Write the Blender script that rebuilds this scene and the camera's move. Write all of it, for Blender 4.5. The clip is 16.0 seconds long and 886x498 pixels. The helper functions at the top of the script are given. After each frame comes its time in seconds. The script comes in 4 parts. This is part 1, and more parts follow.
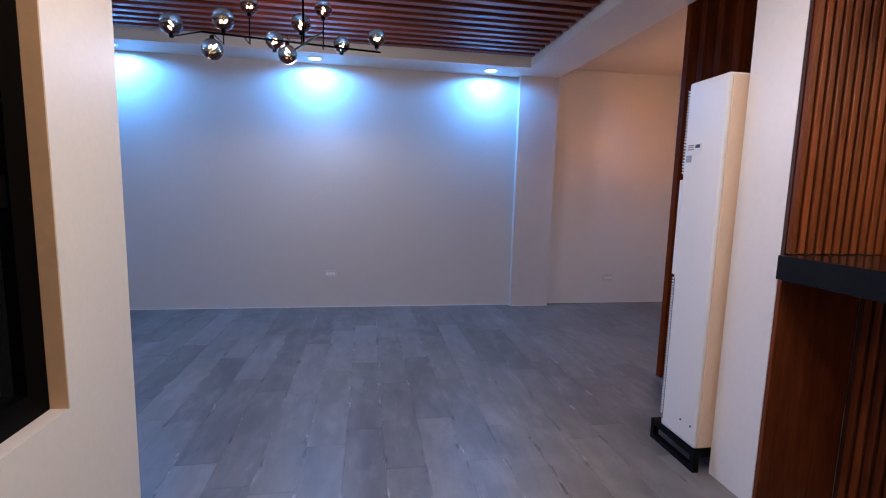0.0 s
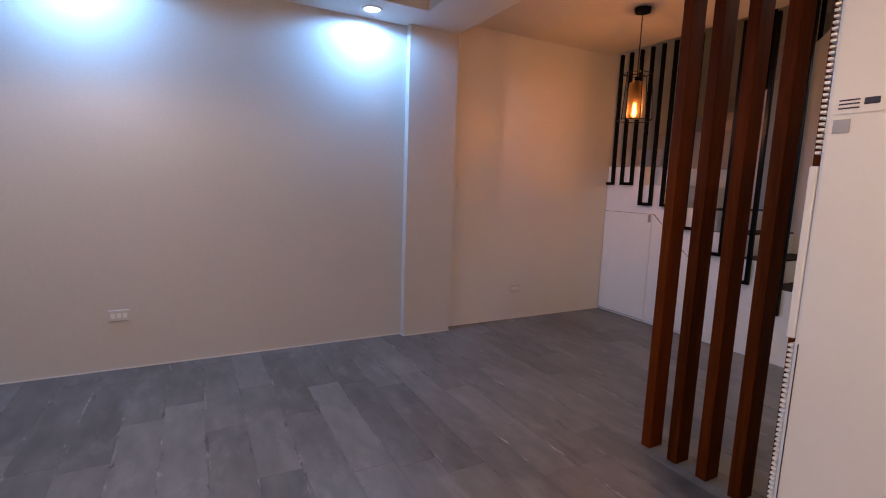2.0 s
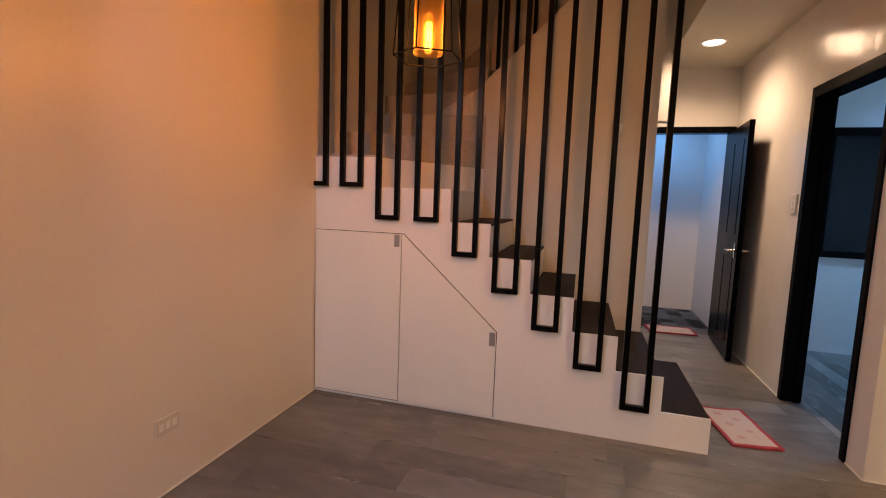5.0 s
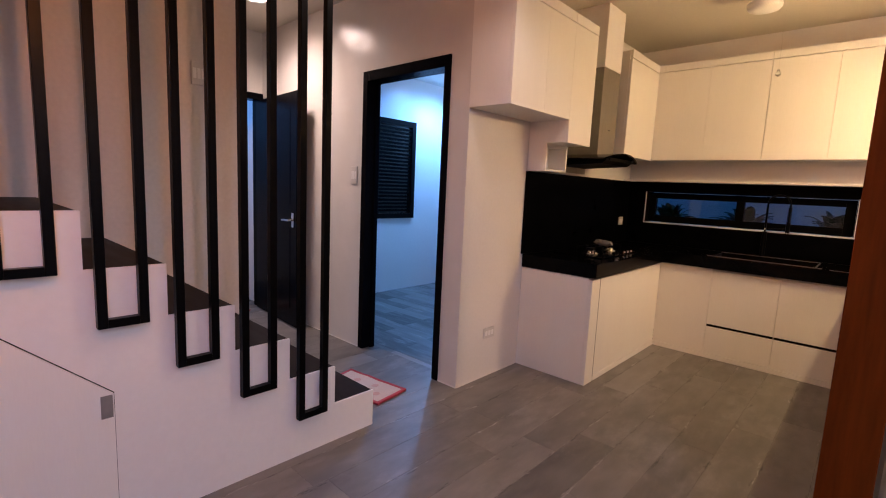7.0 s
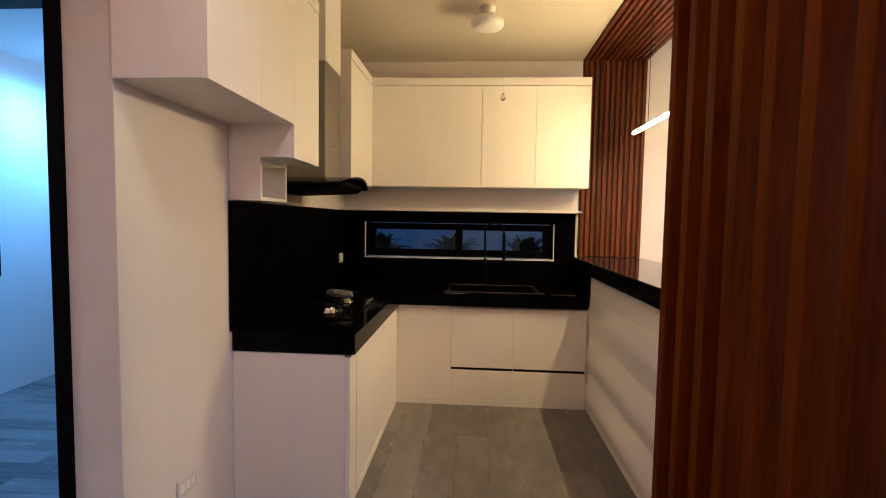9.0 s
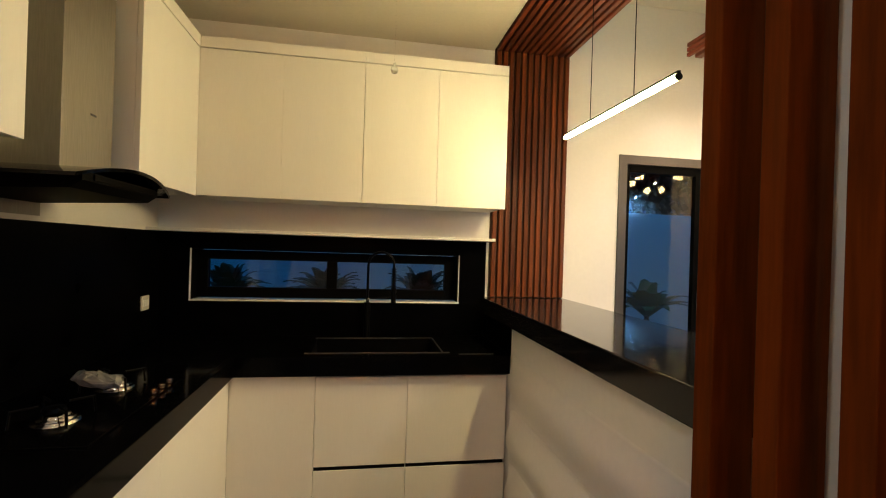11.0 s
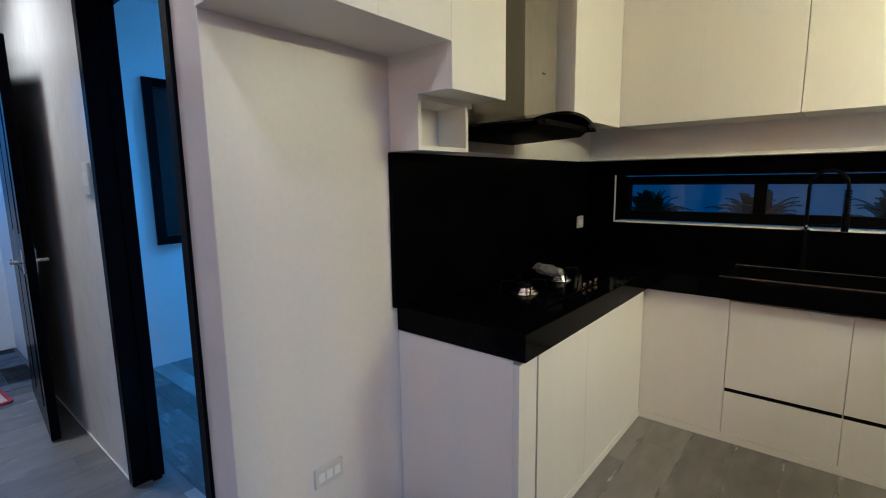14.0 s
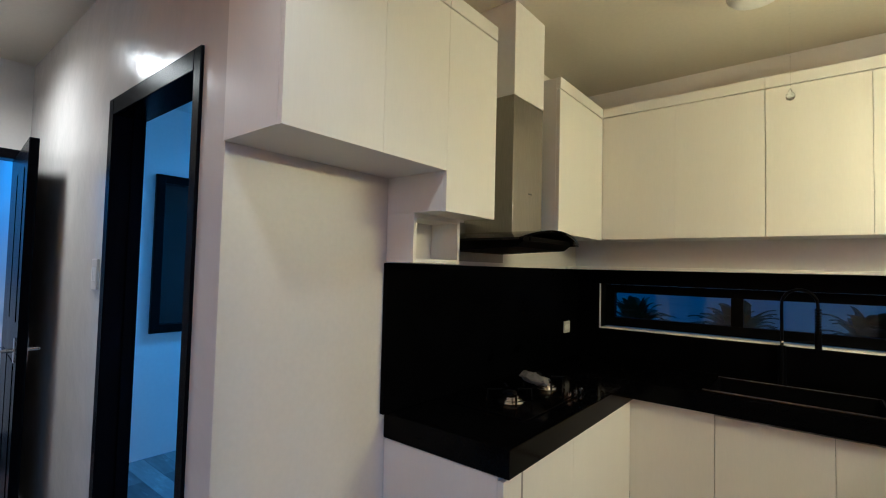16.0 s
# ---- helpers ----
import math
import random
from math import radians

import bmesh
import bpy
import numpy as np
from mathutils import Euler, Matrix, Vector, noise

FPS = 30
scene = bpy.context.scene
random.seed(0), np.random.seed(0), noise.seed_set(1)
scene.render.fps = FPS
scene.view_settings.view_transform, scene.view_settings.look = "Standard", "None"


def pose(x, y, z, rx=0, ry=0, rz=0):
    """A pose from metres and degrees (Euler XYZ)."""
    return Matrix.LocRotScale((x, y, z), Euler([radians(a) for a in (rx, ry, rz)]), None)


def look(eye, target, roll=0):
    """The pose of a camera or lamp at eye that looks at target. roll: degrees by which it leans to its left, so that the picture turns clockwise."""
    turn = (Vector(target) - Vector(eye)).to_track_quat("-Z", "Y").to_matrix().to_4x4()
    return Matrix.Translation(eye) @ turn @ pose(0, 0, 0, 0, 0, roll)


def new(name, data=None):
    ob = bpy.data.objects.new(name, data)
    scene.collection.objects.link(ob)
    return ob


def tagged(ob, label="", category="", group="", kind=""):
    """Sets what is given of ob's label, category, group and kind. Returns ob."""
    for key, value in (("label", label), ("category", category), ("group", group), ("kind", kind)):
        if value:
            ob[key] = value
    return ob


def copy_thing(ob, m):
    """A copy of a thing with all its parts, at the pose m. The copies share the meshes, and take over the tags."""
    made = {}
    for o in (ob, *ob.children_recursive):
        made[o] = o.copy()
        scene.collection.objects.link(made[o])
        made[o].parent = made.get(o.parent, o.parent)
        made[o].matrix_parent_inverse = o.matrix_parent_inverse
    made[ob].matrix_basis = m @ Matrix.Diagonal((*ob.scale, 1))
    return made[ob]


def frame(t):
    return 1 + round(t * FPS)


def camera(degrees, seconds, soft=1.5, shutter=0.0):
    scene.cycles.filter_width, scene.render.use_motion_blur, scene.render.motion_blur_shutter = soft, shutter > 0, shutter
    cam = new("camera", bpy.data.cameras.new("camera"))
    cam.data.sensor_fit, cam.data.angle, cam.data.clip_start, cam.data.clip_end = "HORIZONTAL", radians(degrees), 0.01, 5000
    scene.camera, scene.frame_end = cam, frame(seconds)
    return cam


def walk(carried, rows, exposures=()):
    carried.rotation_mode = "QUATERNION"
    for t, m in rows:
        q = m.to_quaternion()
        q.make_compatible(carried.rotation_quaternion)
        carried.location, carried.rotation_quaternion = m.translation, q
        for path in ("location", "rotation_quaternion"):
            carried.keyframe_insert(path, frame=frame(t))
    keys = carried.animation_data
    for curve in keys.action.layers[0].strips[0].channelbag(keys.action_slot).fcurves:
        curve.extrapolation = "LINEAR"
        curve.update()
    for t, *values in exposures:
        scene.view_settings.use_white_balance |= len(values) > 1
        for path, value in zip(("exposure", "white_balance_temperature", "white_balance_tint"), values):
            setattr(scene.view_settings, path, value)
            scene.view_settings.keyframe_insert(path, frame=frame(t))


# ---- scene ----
cam = camera(86.9, 16.0, soft=1.1)
PATH = [
    (0, (-0.03, 0.289, 1.263), (0.293, 2.246, 1.012), 1.5),
    (0.5, (-0.104, 0.582, 1.237), (0.334, 2.513, 0.955), 1.2),
    (1, (-0.086, 0.98, 1.264), (0.512, 2.867, 0.978), 1.5),
    (1.5, (-0.032, 1.347, 1.269), (0.735, 3.174, 0.995), 1.8),
    (2, (0.045, 1.719, 1.258), (0.981, 3.466, 0.988), 2.0),
    (2.2, (0.039, 1.876, 1.226), (1.052, 3.584, 0.986), 1.5),
    (2.5, (0.113, 2.091, 1.266), (1.193, 3.754, 1.002), 2.0),
    (3, (0.215, 2.464, 1.288), (1.405, 4.046, 1.004), 1.9),
    (3.2, (0.285, 2.609, 1.286), (1.533, 4.145, 0.993), 1.8),
    (5.3, (1.47, 3.835, 1.275), (3.446, 4.061, 1.07), 1.9),
    (5.5, (1.577, 3.925, 1.282), (3.566, 3.906, 1.079), 1.8),
    (6, (1.685, 4.135, 1.25), (3.586, 3.556, 1.025), 2.2),
    (6.5, (1.837, 4.356, 1.24), (3.502, 3.278, 0.982), 2.4),
    (7, (2.063, 4.472, 1.262), (3.405, 3.012, 0.999), 2.6),
    (7.5, (2.261, 4.352, 1.275), (3.273, 2.639, 1.07), 2.6),
    (8, (2.53, 4.201, 1.293), (3.167, 2.311, 1.137), 1.9),
    (8.2, (2.627, 4.126, 1.307), (3.098, 2.187, 1.159), 1.4),
    (10.3, (2.864, 2.917, 1.339), (2.887, 0.918, 1.277), 0.9),
    (10.5, (2.814, 2.863, 1.344), (2.824, 0.863, 1.313), 1.2),
    (11, (2.752, 2.667, 1.343), (2.417, 0.695, 1.345), 1.8),
    (11.5, (2.732, 2.483, 1.351), (2.023, 0.614, 1.39), 0.0),
    (11.8, (2.743, 2.42, 1.339), (2.03, 0.552, 1.352), 0.3),
    (12, (2.765, 2.403, 1.35), (2.179, 0.491, 1.306), 0.5),
    (12.5, (2.738, 2.393, 1.322), (2.814, 0.405, 1.111), -0.1),
    (13, (2.698, 2.497, 1.304), (3.471, 0.679, 0.994), 1.4),
    (13.5, (2.67, 2.685, 1.298), (3.788, 1.056, 0.987), 0.2),
    (13.8, (2.63, 2.815, 1.281), (3.846, 1.263, 0.944), -0.8),
    (14, (2.628, 2.88, 1.296), (3.893, 1.358, 1.003), -0.8),
    (14.5, (2.6, 2.963, 1.346), (3.962, 1.502, 1.439), 0.3),
    (15, (2.564, 2.978, 1.396), (3.925, 1.555, 1.749), 0.5),
    (15.5, (2.565, 2.975, 1.377), (3.935, 1.524, 1.508), 1.8),
    (16, (2.565, 2.949, 1.382), (3.818, 1.392, 1.464), 1.4),
]
walk(cam, [(t, look(eye, target, roll)) for t, eye, target, roll in PATH],
     [(0, -0.22, 4650, 15), (1.5, -0.30, 5500, 18), (2.5, -0.20, 6700, 21), (3.2, -0.08, 7800, 24), (5.4, 0.22, 9300, 27), (6.5, 0.21, 7400, 33), (8.2, 0.24, 6300, 29),
      (10.4, 0.25, 6150, 5), (11.5, 0.20, 6050, 4), (12.1, 0.25, 5700, 3), (13.2, 0.22, 5050, 4), (14.6, 0.15, 4700, 3), (15.2, 0.08, 4750, 3), (16, 0.07, 4950, 2)])

# ---- world and lights ----
world = bpy.data.worlds.new("night_sky")
world.use_nodes = True
scene.world = world
world.node_tree.nodes["Background"].inputs["Color"].default_value = (0.03, 0.28, 0.78, 1)
world.node_tree.nodes["Background"].inputs["Strength"].default_value = 0.50

COOL = (0.23, 0.55, 1.0)
WARM = (1.0, 0.32, 0.075)
AMBER = (1.0, 0.77, 0.35)
WHITE = (1.0, 0.86, 0.70)
BLUE = (0.11, 0.44, 1.0)


def lamp(name, kind, place, power, color, size=0.05, aim=None, spot=100, blend=0.6, long=None):
    data = bpy.data.lights.new(name, kind)
    data.energy, data.color = power, color
    if kind == "AREA":
        data.size = size
        if long:
            data.shape, data.size_y = "RECTANGLE", long
    else:
        data.shadow_soft_size = size
    if kind == "SPOT":
        data.spot_size, data.spot_blend = radians(spot), blend
    ob = new(name, data)
    ob.matrix_basis = look(place, aim) if aim else pose(*place)
    return ob


DOWN_X = (-2.30, -0.52, 1.20)
for x in DOWN_X:
    lamp("downlight_beam", "SPOT", (x, 5.055, 2.455), 67, COOL, 0.03, (x, 5.08, 0), 176, 0.35)
# assumed downlight out of view, added to brighten the living room
lamp("downlight_beam", "SPOT", (-2.9, 2.24, 2.455), 42, COOL, 0.03, (-2.9, 2.24, 0), 172, 0.75)
lamp("pendant_glow", "POINT", (3.02, 4.28, 1.88), 8.8, WARM, 0.015)
lamp("chandelier_glow", "SPOT", (-0.50, 3.66, 2.04), 31, (1.0, 0.70, 0.46), 0.06, (-0.50, 3.66, 0), 176, 0.25)
lamp("chandelier_glow", "POINT", (-0.50, 3.66, 2.03), 14, (1.0, 0.70, 0.46), 0.03)
# two unseen lamps in the raft, added to fill the entrance with light
lamp("entry_fill_beam", "SPOT", (0.36, 0.48, 2.462), 60, (1.0, 0.70, 0.47), 0.05, (0.36, 0.48, 0), 170, 0.9)
lamp("entry_fill_beam", "SPOT", (0.80, 1.50, 2.462), 80, (1.0, 0.70, 0.48), 0.05, (0.80, 1.50, 0), 170, 0.9)
lamp("entry_cluster_glow", "POINT", (-0.22, 1.36, 2.10), 13, (1.0, 0.70, 0.42), 0.012)
lamp("hall_light_beam", "SPOT", (5.66, 2.80, 2.575), 110, WHITE, 0.12, (5.66, 2.80, 0), 164, 1.0)
lamp("kitchen_downlight_beam", "SPOT", (3.02, 2.74, 2.575), 24, (1.0, 0.88, 0.74), 0.07, (3.02, 2.74, 0), 146, 0.5)
lamp("bedroom_light_glow", "SPOT", (5.72, 0.30, 2.43), 125, BLUE, 0.07, (5.72, 0.30, 0), 172, 0.8)
lamp("bathroom_light_glow", "SPOT", (7.1, 2.9, 2.44), 30, (0.06, 0.37, 1.0), 0.08, (7.1, 2.9, 0), 172, 0.8)
# weak fill added up the stairwell, with no fitting of its own
lamp("upper_stair_fill", "POINT", (4.9, 3.9, 4.1), 1.2, AMBER, 0.10)

# ---- materials ----


def mat(name, color, rough=0.5, metal=0.0, grain=30.0, var=0.08, bump=0.0, patch=1.2, stretch=(1, 1, 1), coat=0.0, piece=0.0, spec=0.5):
    """A surface with fine grain and broad patches; piece: how far each piece differs from its neighbours."""
    m = bpy.data.materials.new(name)
    m.use_nodes = True
    nt = m.node_tree
    n, l = nt.nodes, nt.links
    b = n["Principled BSDF"]
    tc = n.new("ShaderNodeTexCoord")
    mp = n.new("ShaderNodeMapping")
    mp.inputs["Scale"].default_value = stretch
    l.new(tc.outputs["Object"], mp.inputs["Vector"])
    vec = mp.outputs["Vector"]
    info = n.new("ShaderNodeObjectInfo")
    if piece:
        add = n.new("ShaderNodeVectorMath")
        add.operation = "ADD"
        mul = n.new("ShaderNodeVectorMath")
        mul.operation = "SCALE"
        comb = n.new("ShaderNodeCombineXYZ")
        for k in range(3):
            l.new(info.outputs["Random"], comb.inputs[k])
        l.new(comb.outputs[0], mul.inputs[0])
        mul.inputs["Scale"].default_value = 37.0
        l.new(vec, add.inputs[0])
        l.new(mul.outputs[0], add.inputs[1])
        vec = add.outputs[0]
    fine = n.new("ShaderNodeTexNoise")
    fine.inputs["Scale"].default_value, fine.inputs["Detail"].default_value = grain, 5
    wide = n.new("ShaderNodeTexNoise")
    wide.inputs["Scale"].default_value, wide.inputs["Detail"].default_value = patch, 3
    l.new(vec, fine.inputs["Vector"])
    l.new(vec, wide.inputs["Vector"])
    mix = n.new("ShaderNodeMath")
    mix.operation = "MULTIPLY_ADD"
    l.new(fine.outputs["Fac"], mix.inputs[0])
    mix.inputs[1].default_value = 0.5
    half = n.new("ShaderNodeMath")
    half.operation = "MULTIPLY"
    l.new(wide.outputs["Fac"], half.inputs[0])
    half.inputs[1].default_value = 0.5
    l.new(half.outputs[0], mix.inputs[2])
    fac = mix.outputs[0]
    if piece:
        pa = n.new("ShaderNodeMath")
        pa.operation = "MULTIPLY_ADD"
        l.new(info.outputs["Random"], pa.inputs[0])
        pa.inputs[1].default_value = piece
        l.new(fac, pa.inputs[2])
        sub = n.new("ShaderNodeMath")
        sub.operation = "SUBTRACT"
        l.new(pa.outputs[0], sub.inputs[0])
        sub.inputs[1].default_value = piece / 2
        fac = sub.outputs[0]
    ramp = n.new("ShaderNodeMapRange")
    ramp.inputs["From Min"].default_value, ramp.inputs["From Max"].default_value = 0.25, 0.75
    l.new(fac, ramp.inputs["Value"])
    col = n.new("ShaderNodeMix")
    col.data_type = "RGBA"
    l.new(ramp.outputs["Result"], col.inputs["Factor"])
    col.inputs["A"].default_value = (*[max(0, c * (1 - 2 * var)) for c in color], 1)
    col.inputs["B"].default_value = (*[min(1, c * (1 + 2 * var)) for c in color], 1)
    l.new(col.outputs["Result"], b.inputs["Base Color"])
    rr = n.new("ShaderNodeMapRange")
    rr.inputs["To Min"].default_value, rr.inputs["To Max"].default_value = max(0.02, rough * 0.8), min(1, rough * 1.2)
    l.new(wide.outputs["Fac"], rr.inputs["Value"])
    l.new(rr.outputs["Result"], b.inputs["Roughness"])
    b.inputs["Metallic"].default_value = metal
    b.inputs["Coat Weight"].default_value = coat
    b.inputs["Specular IOR Level"].default_value = spec
    if bump:
        bp = n.new("ShaderNodeBump")
        bp.inputs["Strength"].default_value, bp.inputs["Distance"].default_value = bump, 0.004
        l.new(fine.outputs["Fac"], bp.inputs["Height"])
        l.new(bp.outputs["Normal"], b.inputs["Normal"])
    return m


def scuffed(m, color, scale, stretch, low, high, amount):
    """Pale worn flecks over a material."""
    nt = m.node_tree
    n, l = nt.nodes, nt.links
    b = n["Principled BSDF"]
    old = b.inputs["Base Color"].links[0].from_socket
    tc = n.new("ShaderNodeNewGeometry")
    mp = n.new("ShaderNodeMapping")
    mp.inputs["Scale"].default_value = stretch
    l.new(tc.outputs["Position"], mp.inputs["Vector"])
    tex = n.new("ShaderNodeTexNoise")
    tex.inputs["Scale"].default_value, tex.inputs["Detail"].default_value = scale, 8
    tex.inputs["Roughness"].default_value = 0.7
    l.new(mp.outputs["Vector"], tex.inputs["Vector"])
    r = n.new("ShaderNodeMapRange")
    r.inputs["From Min"].default_value, r.inputs["From Max"].default_value, r.inputs["To Max"].default_value = low, high, amount
    l.new(tex.outputs["Fac"], r.inputs["Value"])
    mix = n.new("ShaderNodeMix")
    mix.data_type = "RGBA"
    l.new(r.outputs["Result"], mix.inputs["Factor"])
    l.new(old, mix.inputs["A"])
    mix.inputs["B"].default_value = (*color, 1)
    l.new(mix.outputs["Result"], b.inputs["Base Color"])


def glow(name, color, strength):
    m = bpy.data.materials.new(name)
    m.use_nodes = True
    b = m.node_tree.nodes["Principled BSDF"]
    b.inputs["Base Color"].default_value = (0.9, 0.9, 0.9, 1)
    b.inputs["Emission Color"].default_value = (*color, 1)
    b.inputs["Emission Strength"].default_value = strength
    return m


def glass(name, color=(1, 1, 1), rough=0.0, ior=1.45):
    m = bpy.data.materials.new(name)
    m.use_nodes = True
    b = m.node_tree.nodes["Principled BSDF"]
    b.inputs["Base Color"].default_value = (*color, 1)
    b.inputs["Roughness"].default_value = rough
    b.inputs["Transmission Weight"].default_value = 1
    b.inputs["IOR"].default_value = ior
    return m


PAINT = mat("wall_paint", (0.70, 0.66, 0.62), 0.38, grain=60, var=0.025, bump=0.05, patch=0.8)
WALL = mat("living_wall_paint", (0.58, 0.54, 0.505), 0.42, grain=60, var=0.03, bump=0.06, patch=0.8)
# the stair's white paint with the winders' dimmer shade put into its colour
WINDER = mat("shaded_winder_white", (0.42, 0.36, 0.32), 0.6, grain=40, var=0.10, bump=0.1, patch=2.5)
STAIRWALL = mat("stairwell_paint", (0.58, 0.53, 0.49), 0.5, grain=50, var=0.05, bump=0.08, patch=1.2)
CEIL = mat("ceiling_paint", (0.74, 0.71, 0.66), 0.55, grain=50, var=0.02, bump=0.03)
# ceiling white with the kitchen's warm, dimmer light mixed into the colour
CEIL_K = mat("shaded_kitchen_ceiling_white", (0.62, 0.565, 0.47), 0.55, grain=50, var=0.03, bump=0.03)
WHITE_PAINT = mat("white_paint", (0.80, 0.77, 0.74), 0.32, grain=40, var=0.02, bump=0.03)
LACQUER = mat("cabinet_laminate", (0.80, 0.77, 0.72), 0.33, grain=25, var=0.015, stretch=(8, 8, 1))
TIMBER = mat("stained_timber", (0.142, 0.035, 0.007), 0.45, grain=9, var=0.28, bump=0.12, patch=2, stretch=(9, 9, 0.7), piece=0.25, spec=0.22)
TIMBER_POST = mat("oiled_post_timber", (0.088, 0.0172, 0.0018), 0.55, grain=9, var=0.30, bump=0.12, patch=2, stretch=(9, 9, 0.7), piece=0.25, spec=0.04)
TIMBER_Y = mat("stained_timber_lengthwise", (0.135, 0.027, 0.0065), 0.42, grain=9, var=0.28, bump=0.12, patch=2, stretch=(9, 0.7, 9), piece=0.25)
TIMBER_X = mat("stained_timber_crosswise", (0.16, 0.030, 0.009), 0.40, grain=9, var=0.28, bump=0.12, patch=2, stretch=(0.7, 9, 9), piece=0.25)
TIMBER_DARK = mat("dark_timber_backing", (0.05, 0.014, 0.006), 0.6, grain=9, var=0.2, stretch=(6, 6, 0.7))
PLANK = mat("grey_wood_look_tile", (0.148, 0.136, 0.128), 0.40, grain=6, var=0.20, bump=0.08, patch=2.0, stretch=(2.4, 0.8, 1), piece=0.30)
PLANK_X = mat("grey_wood_look_tile_crosswise", (0.15, 0.145, 0.14), 0.42, grain=7, var=0.30, bump=0.10, patch=1.4, stretch=(0.7, 4, 1), piece=0.55)
scuffed(PLANK, (0.30, 0.285, 0.275), 2.6, (2.2, 0.8, 1), 0.52, 0.76, 0.55)
scuffed(PLANK_X, (0.40, 0.39, 0.38), 4.0, (0.8, 3.2, 1), 0.54, 0.70, 0.7)
scuffed(PLANK, (0.065, 0.060, 0.057), 1.6, (1.5, 0.8, 1), 0.52, 0.72, 0.55)


def worn_edges(m, half, color, low, high, amount, shift):
    """Chips and rubbed streaks that cling to the long edges of a plank (half: half its width)."""
    nt = m.node_tree
    n, l = nt.nodes, nt.links
    b = n["Principled BSDF"]
    old = b.inputs["Base Color"].links[0].from_socket
    tc = n.new("ShaderNodeTexCoord")
    sep = n.new("ShaderNodeSeparateXYZ")
    l.new(tc.outputs["Object"], sep.inputs[0])
    off = n.new("ShaderNodeMath")
    off.operation = "ABSOLUTE"
    l.new(sep.outputs["X"], off.inputs[0])
    edge = n.new("ShaderNodeMapRange")
    edge.inputs["From Min"].default_value, edge.inputs["From Max"].default_value = half - 0.045, half
    l.new(off.outputs[0], edge.inputs["Value"])
    geo = n.new("ShaderNodeNewGeometry")
    mp = n.new("ShaderNodeMapping")
    mp.inputs["Location"].default_value = (shift, shift, 0)
    mp.inputs["Scale"].default_value = (9, 1.6, 1)
    l.new(geo.outputs["Position"], mp.inputs["Vector"])
    tex = n.new("ShaderNodeTexNoise")
    tex.inputs["Scale"].default_value, tex.inputs["Detail"].default_value, tex.inputs["Roughness"].default_value = 3.4, 9, 0.72
    l.new(mp.outputs["Vector"], tex.inputs["Vector"])
    add = n.new("ShaderNodeMath")
    add.operation = "MULTIPLY_ADD"
    l.new(edge.outputs["Result"], add.inputs[0])
    add.inputs[1].default_value = 0.16
    l.new(tex.outputs["Fac"], add.inputs[2])
    r = n.new("ShaderNodeMapRange")
    r.inputs["From Min"].default_value, r.inputs["From Max"].default_value, r.inputs["To Max"].default_value = low, high, amount
    l.new(add.outputs[0], r.inputs["Value"])
    mix = n.new("ShaderNodeMix")
    mix.data_type = "RGBA"
    l.new(r.outputs["Result"], mix.inputs["Factor"])
    l.new(old, mix.inputs["A"])
    mix.inputs["B"].default_value = (*color, 1)
    l.new(mix.outputs["Result"], b.inputs["Base Color"])


worn_edges(PLANK, 0.0942, (0.04, 0.037, 0.035), 0.70, 0.76, 0.8, 11.0)
worn_edges(PLANK, 0.0942, (0.42, 0.40, 0.39), 0.715, 0.79, 0.75, 3.0)
GROUT = mat("grey_grout", (0.12, 0.112, 0.106), 0.8, grain=80, var=0.1)
GRANITE = mat("black_granite", (0.006, 0.006, 0.007), 0.10, grain=220, var=0.5, patch=6, spec=0.32)
BLACK = mat("black_enamel", (0.0016, 0.0016, 0.0018), 0.30, grain=80, var=0.2, bump=0.03, spec=0.09)
DOORBLACK = mat("black_door_paint", (0.003, 0.003, 0.0045), 0.25, grain=8, var=0.2, stretch=(6, 6, 0.6), spec=0.03)
HONED = mat("honed_black_granite", (0.0012, 0.0012, 0.0015), 0.30, grain=220, var=0.5, patch=6, spec=0.02)
GLOSS = mat("glossy_wall_paint", (0.70, 0.66, 0.62), 0.19, grain=7, var=0.025, bump=1.0, patch=0.8)
TREAD = mat("dark_brown_tread", (0.014, 0.008, 0.0065), 0.5, grain=8, var=0.30, patch=3, stretch=(1, 6, 1), spec=0.06)
STEEL = mat("brushed_steel", (0.33, 0.31, 0.28), 0.34, 1.0, grain=40, var=0.10, stretch=(6, 6, 0.4))
CHROME = mat("chrome", (0.75, 0.74, 0.72), 0.12, 1.0, grain=20, var=0.04)
PLASTIC = mat("white_plastic", (0.80, 0.78, 0.75), 0.30, grain=60, var=0.01)
PLATE = mat("aged_plate_plastic", (0.60, 0.565, 0.53), 0.38, grain=60, var=0.02)
SIDE = mat("beige_plastic", (0.78, 0.60, 0.42), 0.40, grain=60, var=0.02)
BADGE = mat("dark_badge", (0.03, 0.03, 0.05), 0.3)
GREYTAB = mat("grey_metal_tab", (0.33, 0.31, 0.30), 0.4, 0.6, grain=60, var=0.05)
WORKTOP = mat("worktop_granite", (0.0015, 0.0015, 0.0018), 0.11, grain=220, var=0.5, patch=6, spec=0.05)
RUG_PINK = mat("faded_pink_cotton", (0.50, 0.30, 0.27), 0.95, grain=160, var=0.15, bump=0.5)
BRONZE = mat("dark_bronze_aluminium", (0.002, 0.002, 0.002), 0.45, 0.0, grain=80, var=0.1, spec=0.03)
GREYFRAME = mat("grey_aluminium", (0.085, 0.076, 0.068), 0.40, 0.5, grain=80, var=0.08)
FENCE = mat("painted_fence_render", (0.66, 0.78, 0.76), 0.7, grain=30, var=0.06, bump=0.1)
